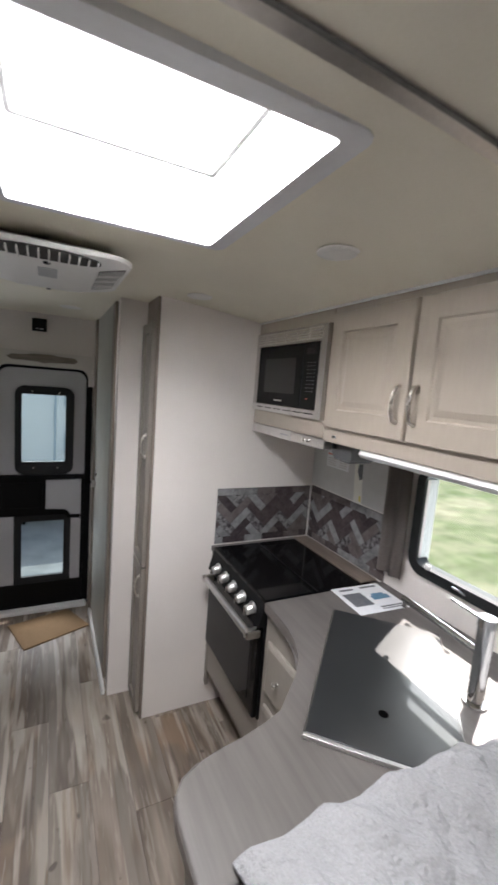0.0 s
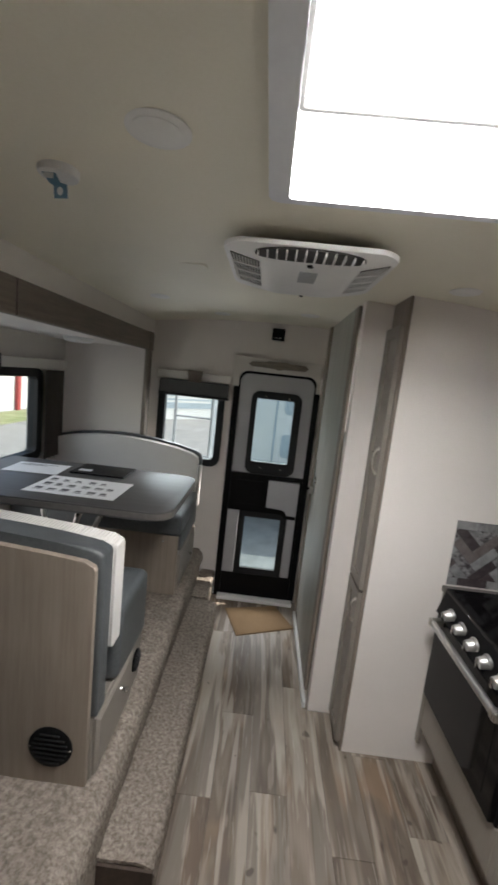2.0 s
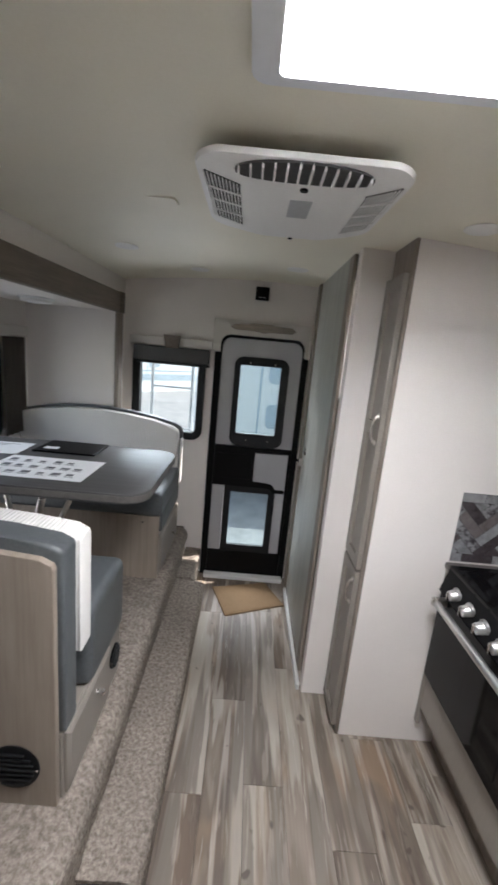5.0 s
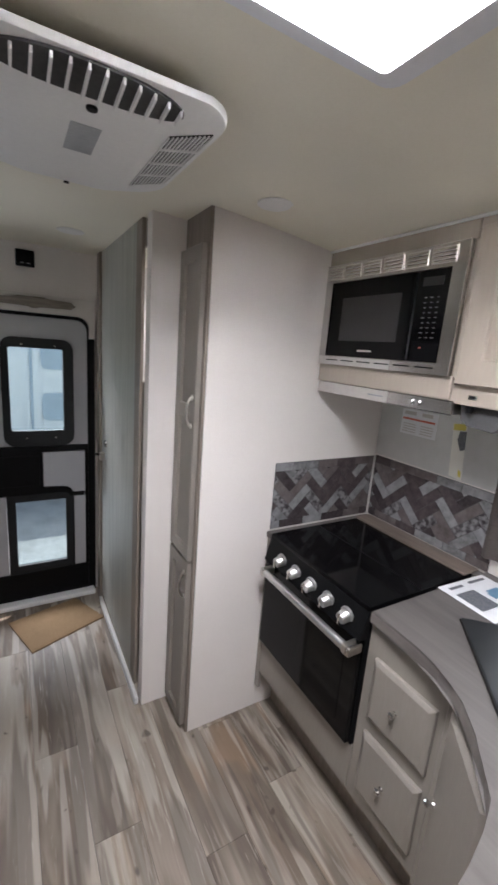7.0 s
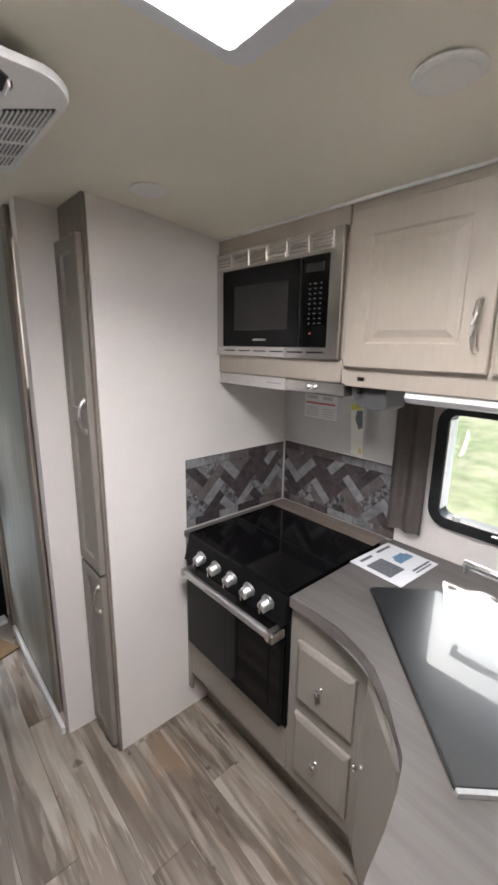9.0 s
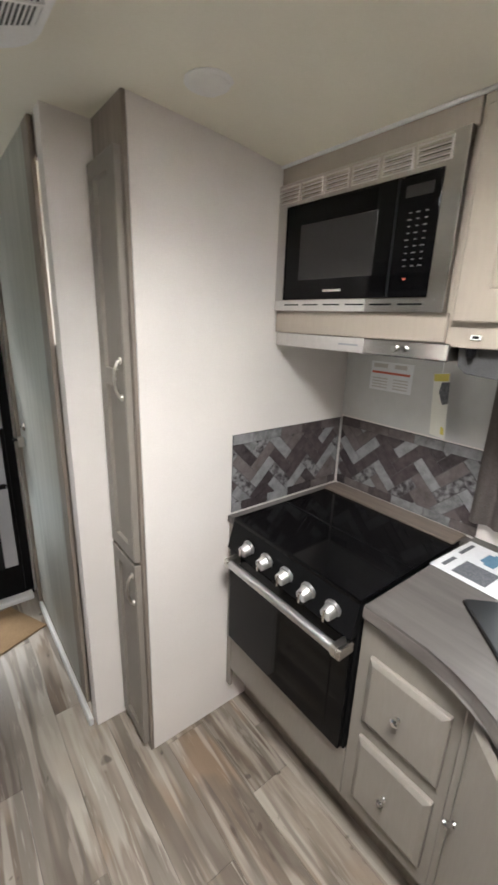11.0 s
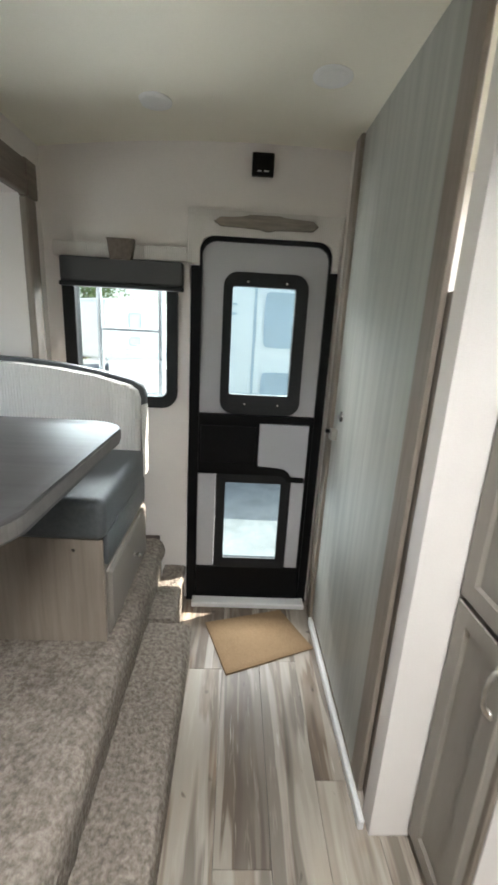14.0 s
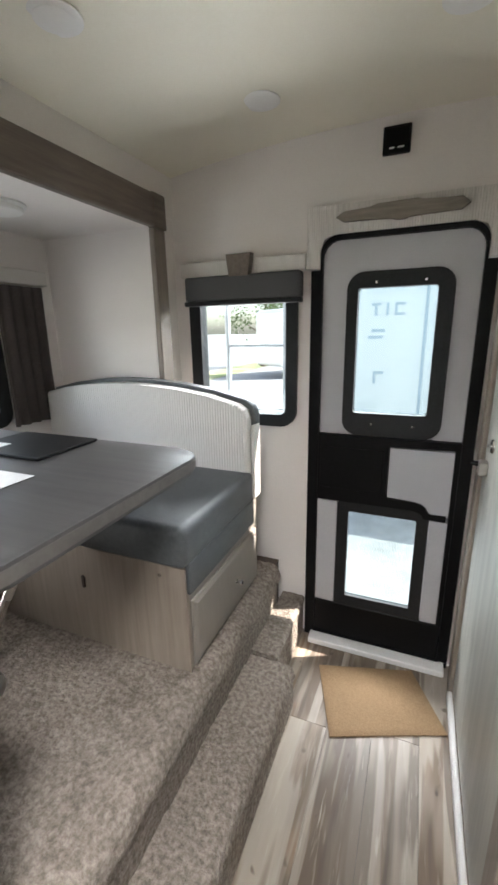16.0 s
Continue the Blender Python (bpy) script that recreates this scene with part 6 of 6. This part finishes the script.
def trailer(at, turn, label, skirted=False):
    tr = thing("travel_trailer", at, label, "trailer")
    m = Matrix.Translation(at) @ pose(0, 0, 0, 0, 0, turn)

    def add(name, bm, mt, lab="", par=None):
        bmesh.ops.transform(bm, matrix=m, verts=bm.verts)
        return part(name, bm, mt, par or tr, lab)
    add("body", prism(geo(), rrect(-3.2, 3.2, 0.55, 3.15, (0.1, 0.1, 0.25, 0.25), 5), "y", 0.0, 2.4, 0.04), M_TRAILER, "white gelcoat body")
    add("skirt", box(geo(), -3.18, 3.18, -0.006, 0.0, 0.56, 0.86), M_TRAILERDK, "grey lower skirt")
    for x0, x1 in ((-2.16, -2.12), (0.86, 0.92), (-3.0, -2.96)):
        add("seam", box(geo(), x0, x1, -0.012, -0.001, 0.6, 3.0), M_TRAILERDK, "grey vertical moulding")
    for x0, x1, z0, z1 in ((-2.02, -1.35, 1.93, 2.65), (1.05, 1.75, 1.7, 2.35), (-2.02, -1.4, 1.2, 1.6)):
        w = add("window", ring(geo(), rrect(x0, x1, z0, z1, 0.09, 5), rrect(x0 + 0.04, x1 - 0.04, z0 + 0.04, z1 - 0.04, 0.06, 5), "y", -0.03, 0.0), M_TRAILERDK, "dark window frame")
        add("pane", prism(geo(), rrect(x0 + 0.04, x1 - 0.04, z0 + 0.04, z1 - 0.04, 0.06, 5), "y", -0.012, -0.004), M_TRAILERDK, "tinted pane", w)
    add("graphic", bars(geo(), "y", -0.008, 0.006, [(-2.78, -2.66, 2.46, 2.49), (-2.735, -2.705, 2.34, 2.46), (-2.60, -2.57, 2.34, 2.49), (-2.50, -2.38, 2.46, 2.49), (-2.50, -2.47, 2.37, 2.46), (-2.50, -2.38, 2.34, 2.37), (-2.80, -2.62, 2.06, 2.10), (-2.76, -2.60, 2.14, 2.18), (-2.72, -2.58, 1.62, 1.66), (-2.72, -2.68, 1.5, 1.62), (-2.7, 2.9, 0.98, 1.06)]), M_TRAILERDK, "grey-blue graphic bars")
    if skirted:
        add("skirting", box(geo(), -3.1, 3.1, 0.01, 0.05, 0.0, 0.55), M_TRAILER, "white skirting down to the ground")
    for x in () if skirted else (-0.5, 0.45):
        wh = add("wheel", rod(geo(), (x, 0.02, 0.34), (x, 0.24, 0.34), 0.34, 0.34, 28), M_BLACK, "black tyre")
        add("rim", rod(geo(), (x, -0.005, 0.34), (x, 0.05, 0.34), 0.19, 0.19, 20), M_STEEL, "steel rim", wh)
    for x in (-2.6, 2.6):
        add("jack", box(geo(), x - 0.05, x + 0.05, 0.3, 0.4, 0.0, 0.56), M_BLACK, "stabiliser leg")
    return tr


trailer((2.35, 6.9, GZ), 0, "white travel trailer with grey-blue graphics parked behind")
trailer((-3.6, 22.0, GZ), 50, "white skirted trailer parked further off in the yard", True)
bd = thing("storage_building", (-12, 2, GZ), "long white metal building with red downpipes", "building")
part("wall", box(geo(), -18, -11, -14, 22, GZ, GZ + 4.2), M_BUILD, bd)
part("roof", prism(geo(), [(-18.3, GZ + 4.2), (-10.7, GZ + 4.2), (-14.5, GZ + 5.6)], "y", -14.3, 22.3), M_STEEL, bd, "grey metal roof")
for y in (-6, -1.5, 3.0, 7.2, 11.5, 15.4, 17.6):
    part("downpipe", box(geo(), -10.995, -10.85, y, y + 0.22, GZ, GZ + 4.1), M_REDPAINT, bd, "red downpipe")


def tree(at, hgt, spread, seed):
    rnd = random.Random(seed)
    tr = thing("tree", at, "leafy green tree beyond the yard", "tree", "trees")
    bm = geo()
    at = Vector(at)
    rod(bm, at, at + Vector((0, 0, hgt * 0.55)), 0.16, 0.08, 10)
    tips = []
    for i in range(9):
        t = rnd.uniform(0.3, 0.55)
        ang = rnd.uniform(0, 6.28)
        p0 = at + Vector((0, 0, hgt * t))
        p1 = p0 + Vector((math.cos(ang) * spread * rnd.uniform(0.4, 0.8), math.sin(ang) * spread * rnd.uniform(0.4, 0.8), hgt * rnd.uniform(0.15, 0.4)))
        rod(bm, p0, p1, 0.05, 0.015, 6)
        tips.append(p1)
    part("trunk", bm, M_BARK, tr, "brown trunk and limbs")
    verts, faces = [], []
    for c in tips + [at + Vector((0, 0, hgt * 0.8))] * 3:
        for _ in range(230):
            d = Vector((rnd.gauss(0, 1), rnd.gauss(0, 1), rnd.gauss(0, 0.8))) * spread * 0.24
            p = c + d
            a1 = Vector((rnd.uniform(-1, 1), rnd.uniform(-1, 1), rnd.uniform(-1, 1))).normalized()
            b1 = a1.orthogonal().normalized()
            s = rnd.uniform(0.05, 0.12)
            k = len(verts)
            verts += [p - a1 * s, p + b1 * s * 0.5, p + a1 * s, p - b1 * s * 0.5]
            faces.append((k, k + 1, k + 2, k + 3))
    me = bpy.data.meshes.new("crown")
    me.from_pydata(verts, [], faces)
    me.materials.append(M_LEAF)
    cr = new("crown", me)
    cr.parent = tr
    cr.matrix_parent_inverse = tr.matrix_basis.inverted()


for i, (x, y, h, s) in enumerate(((-9, 26, 6, 2.2), (-3, 30, 7, 2.6), (3.5, 28, 6.5, 2.3), (24, -6, 5, 2.0), (30, 3, 6, 2.4), (27, 9, 5, 2.0))):
    tree((x, y, GZ + (0.045 if x > 3.6 else 0)), h, s, 40 + i)

# ---- pieces: backsplash tiles and floor planks ----


def clip_poly(poly, x0, x1, y0, y1):
    for axis, lim, keep_low in ((0, x0, False), (0, x1, True), (1, y0, False), (1, y1, True)):
        out = []
        for i, p in enumerate(poly):
            q = poly[(i + 1) % len(poly)]
            ip = (p[axis] <= lim) if keep_low else (p[axis] >= lim)
            iq = (q[axis] <= lim) if keep_low else (q[axis] >= lim)
            if ip:
                out.append(p)
            if ip != iq:
                t = (lim - p[axis]) / (q[axis] - p[axis])
                out.append((p[0] + t * (q[0] - p[0]), p[1] + t * (q[1] - p[1])))
        poly = out
        if len(poly) < 3:
            return []
    return poly


def area(poly):
    return abs(sum(p[0] * q[1] - q[0] * p[1] for p, q in zip(poly, poly[1:] + poly[:1]))) / 2


def herringbone(w, h, tw):
    """Outlines of herringbone tiles, three times as long as wide, at 45 degrees, inside w x h."""
    tl, gap, out = tw * 3, 0.0012, []
    c = math.sqrt(0.5)
    for i in range(-24, 25):
        for j in range(-14, 15):
            for kind in (0, 1):
                ox, oy = i * tw + j * tl, i * tw - j * tl
                if kind:
                    r = (ox, ox + tl, oy, oy + tw)
                else:
                    r = (ox, ox + tw, oy + tw, oy + tw + tl)
                q = [(r[0] + gap, r[2] + gap), (r[1] - gap, r[2] + gap), (r[1] - gap, r[3] - gap), (r[0] + gap, r[3] - gap)]
                q = [((a - b) * c + 0.11, (a + b) * c - 0.08) for a, b in q]
                q = clip_poly(q, 0.0, w, 0.0, h)
                if q and area(q) > 2e-5:
                    out.append(q)
    return out


def splash(name, label, axis, a0, a1, b0, b1, c_wall, c_out, flip):
    s = 1 if c_out > c_wall else -1
    back = solo(name, box(geo(), *((c_wall, c_out - s * 0.002) if axis == "x" else (a0, a1)), *((a0, a1) if axis == "x" else (c_wall, c_out - s * 0.002)), b0, b1), M_GROUT, label, kind="structure")
    rnd = random.Random(len(name))
    W, H, BAND = a1 - a0, b1 - b0, 0.036
    shapes = [[(u, v + BAND) for u, v in q] for q in herringbone(W, H - 2 * BAND, 0.041)]
    for v0 in (0.0, H - BAND):
        u = -rnd.uniform(0.0, 0.06)
        while u < W:
            e = u + rnd.uniform(0.10, 0.135)
            shapes.append([(max(u, 0.0) + 0.001, v0 + 0.001), (min(e, W) - 0.001, v0 + 0.001), (min(e, W) - 0.001, v0 + BAND - 0.001), (max(u, 0.0) + 0.001, v0 + BAND - 0.001)])
            u = e
    for q in shapes:
        pts = [((a1 - p[0]) if flip else (a0 + p[0]), b0 + p[1]) for p in q]
        cxy = (sum(p[0] for p in pts) / len(pts), sum(p[1] for p in pts) / len(pts))
        put = turn_axis(axis)
        o = Vector(put(cxy[0], cxy[1], c_out))
        bm = geo()
        prism(bm, [(p[0] - cxy[0], p[1] - cxy[1]) for p in pts], axis, 0.0, -s * 0.0025)
        t = part("tile", bm, rnd.choices(TILES, (5, 3, 4, 4, 3, 3))[0], None)
        t.location = o
        t.parent = back
    return back


splash("backsplash_rear", "dark grey and plum herringbone backsplash behind the range", "y", 0.892, WALL_R - 0.012, 0.894, 1.184, 1.7565, 1.752, False)
splash("backsplash_side", "dark grey and plum herringbone backsplash on the kitchen wall", "x", 1.148, 1.746, 0.894, 1.190, WALL_R - 0.0005, WALL_R - 0.005, True)

# floor planks along the aisle, ends staggered
PW = 0.157
ENDS = {1: 1.99, 2: 1.455, 3: 1.895, 4: 1.505, 5: 1.02, 6: 1.308, 7: 1.74, 8: 1.415}
plank_cache = {}


def plank_mesh(w, l):
    key = (round(w, 3), round(l, 3))
    if key not in plank_cache:
        bm = geo()
        g, b = 0.0003, 0.0012
        lo = [bm.verts.new((sx * (w / 2 - g), sy * (l / 2 - g), -0.008)) for sx, sy in ((-1, -1), (1, -1), (1, 1), (-1, 1))]
        md = [bm.verts.new((sx * (w / 2 - g), sy * (l / 2 - g), -0.0012)) for sx, sy in ((-1, -1), (1, -1), (1, 1), (-1, 1))]
        hi = [bm.verts.new((sx * (w / 2 - b), sy * (l / 2 - b), 0.0)) for sx, sy in ((-1, -1), (1, -1), (1, 1), (-1, 1))]
        for u, v in ((lo, md), (md, hi)):
            for i in range(4):
                bm.faces.new((u[i], u[(i + 1) % 4], v[(i + 1) % 4], v[i]))
        bm.faces.new(hi)
        bmesh.ops.recalc_face_normals(bm, faces=bm.faces)
        me = bpy.data.meshes.new("plank")
        bm.to_mesh(me)
        bm.free()
        me.materials.append(M_PLANK)
        plank_cache[key] = me
    return plank_cache[key]


prnd = random.Random(11)
x = -0.490
col = 0
while x < WALL_R - 0.01:
    x0, x1 = max(x, -0.358), min(x + PW, WALL_R)
    end = ENDS.get(col, 1.60)
    starts = [-1.6] + [end + 1.10 * k for k in range(-4, 4) if -1.58 < end + 1.10 * k < WALL_Y - 0.02] + [WALL_Y]
    for y0, y1 in zip(starts, starts[1:]):
        pl = new("plank", plank_mesh(x1 - x0, y1 - y0))
        pl.location = ((x0 + x1) / 2, (y0 + y1) / 2, 0.0)
        pl.parent = floor_ob
    x += PW
    col += 1
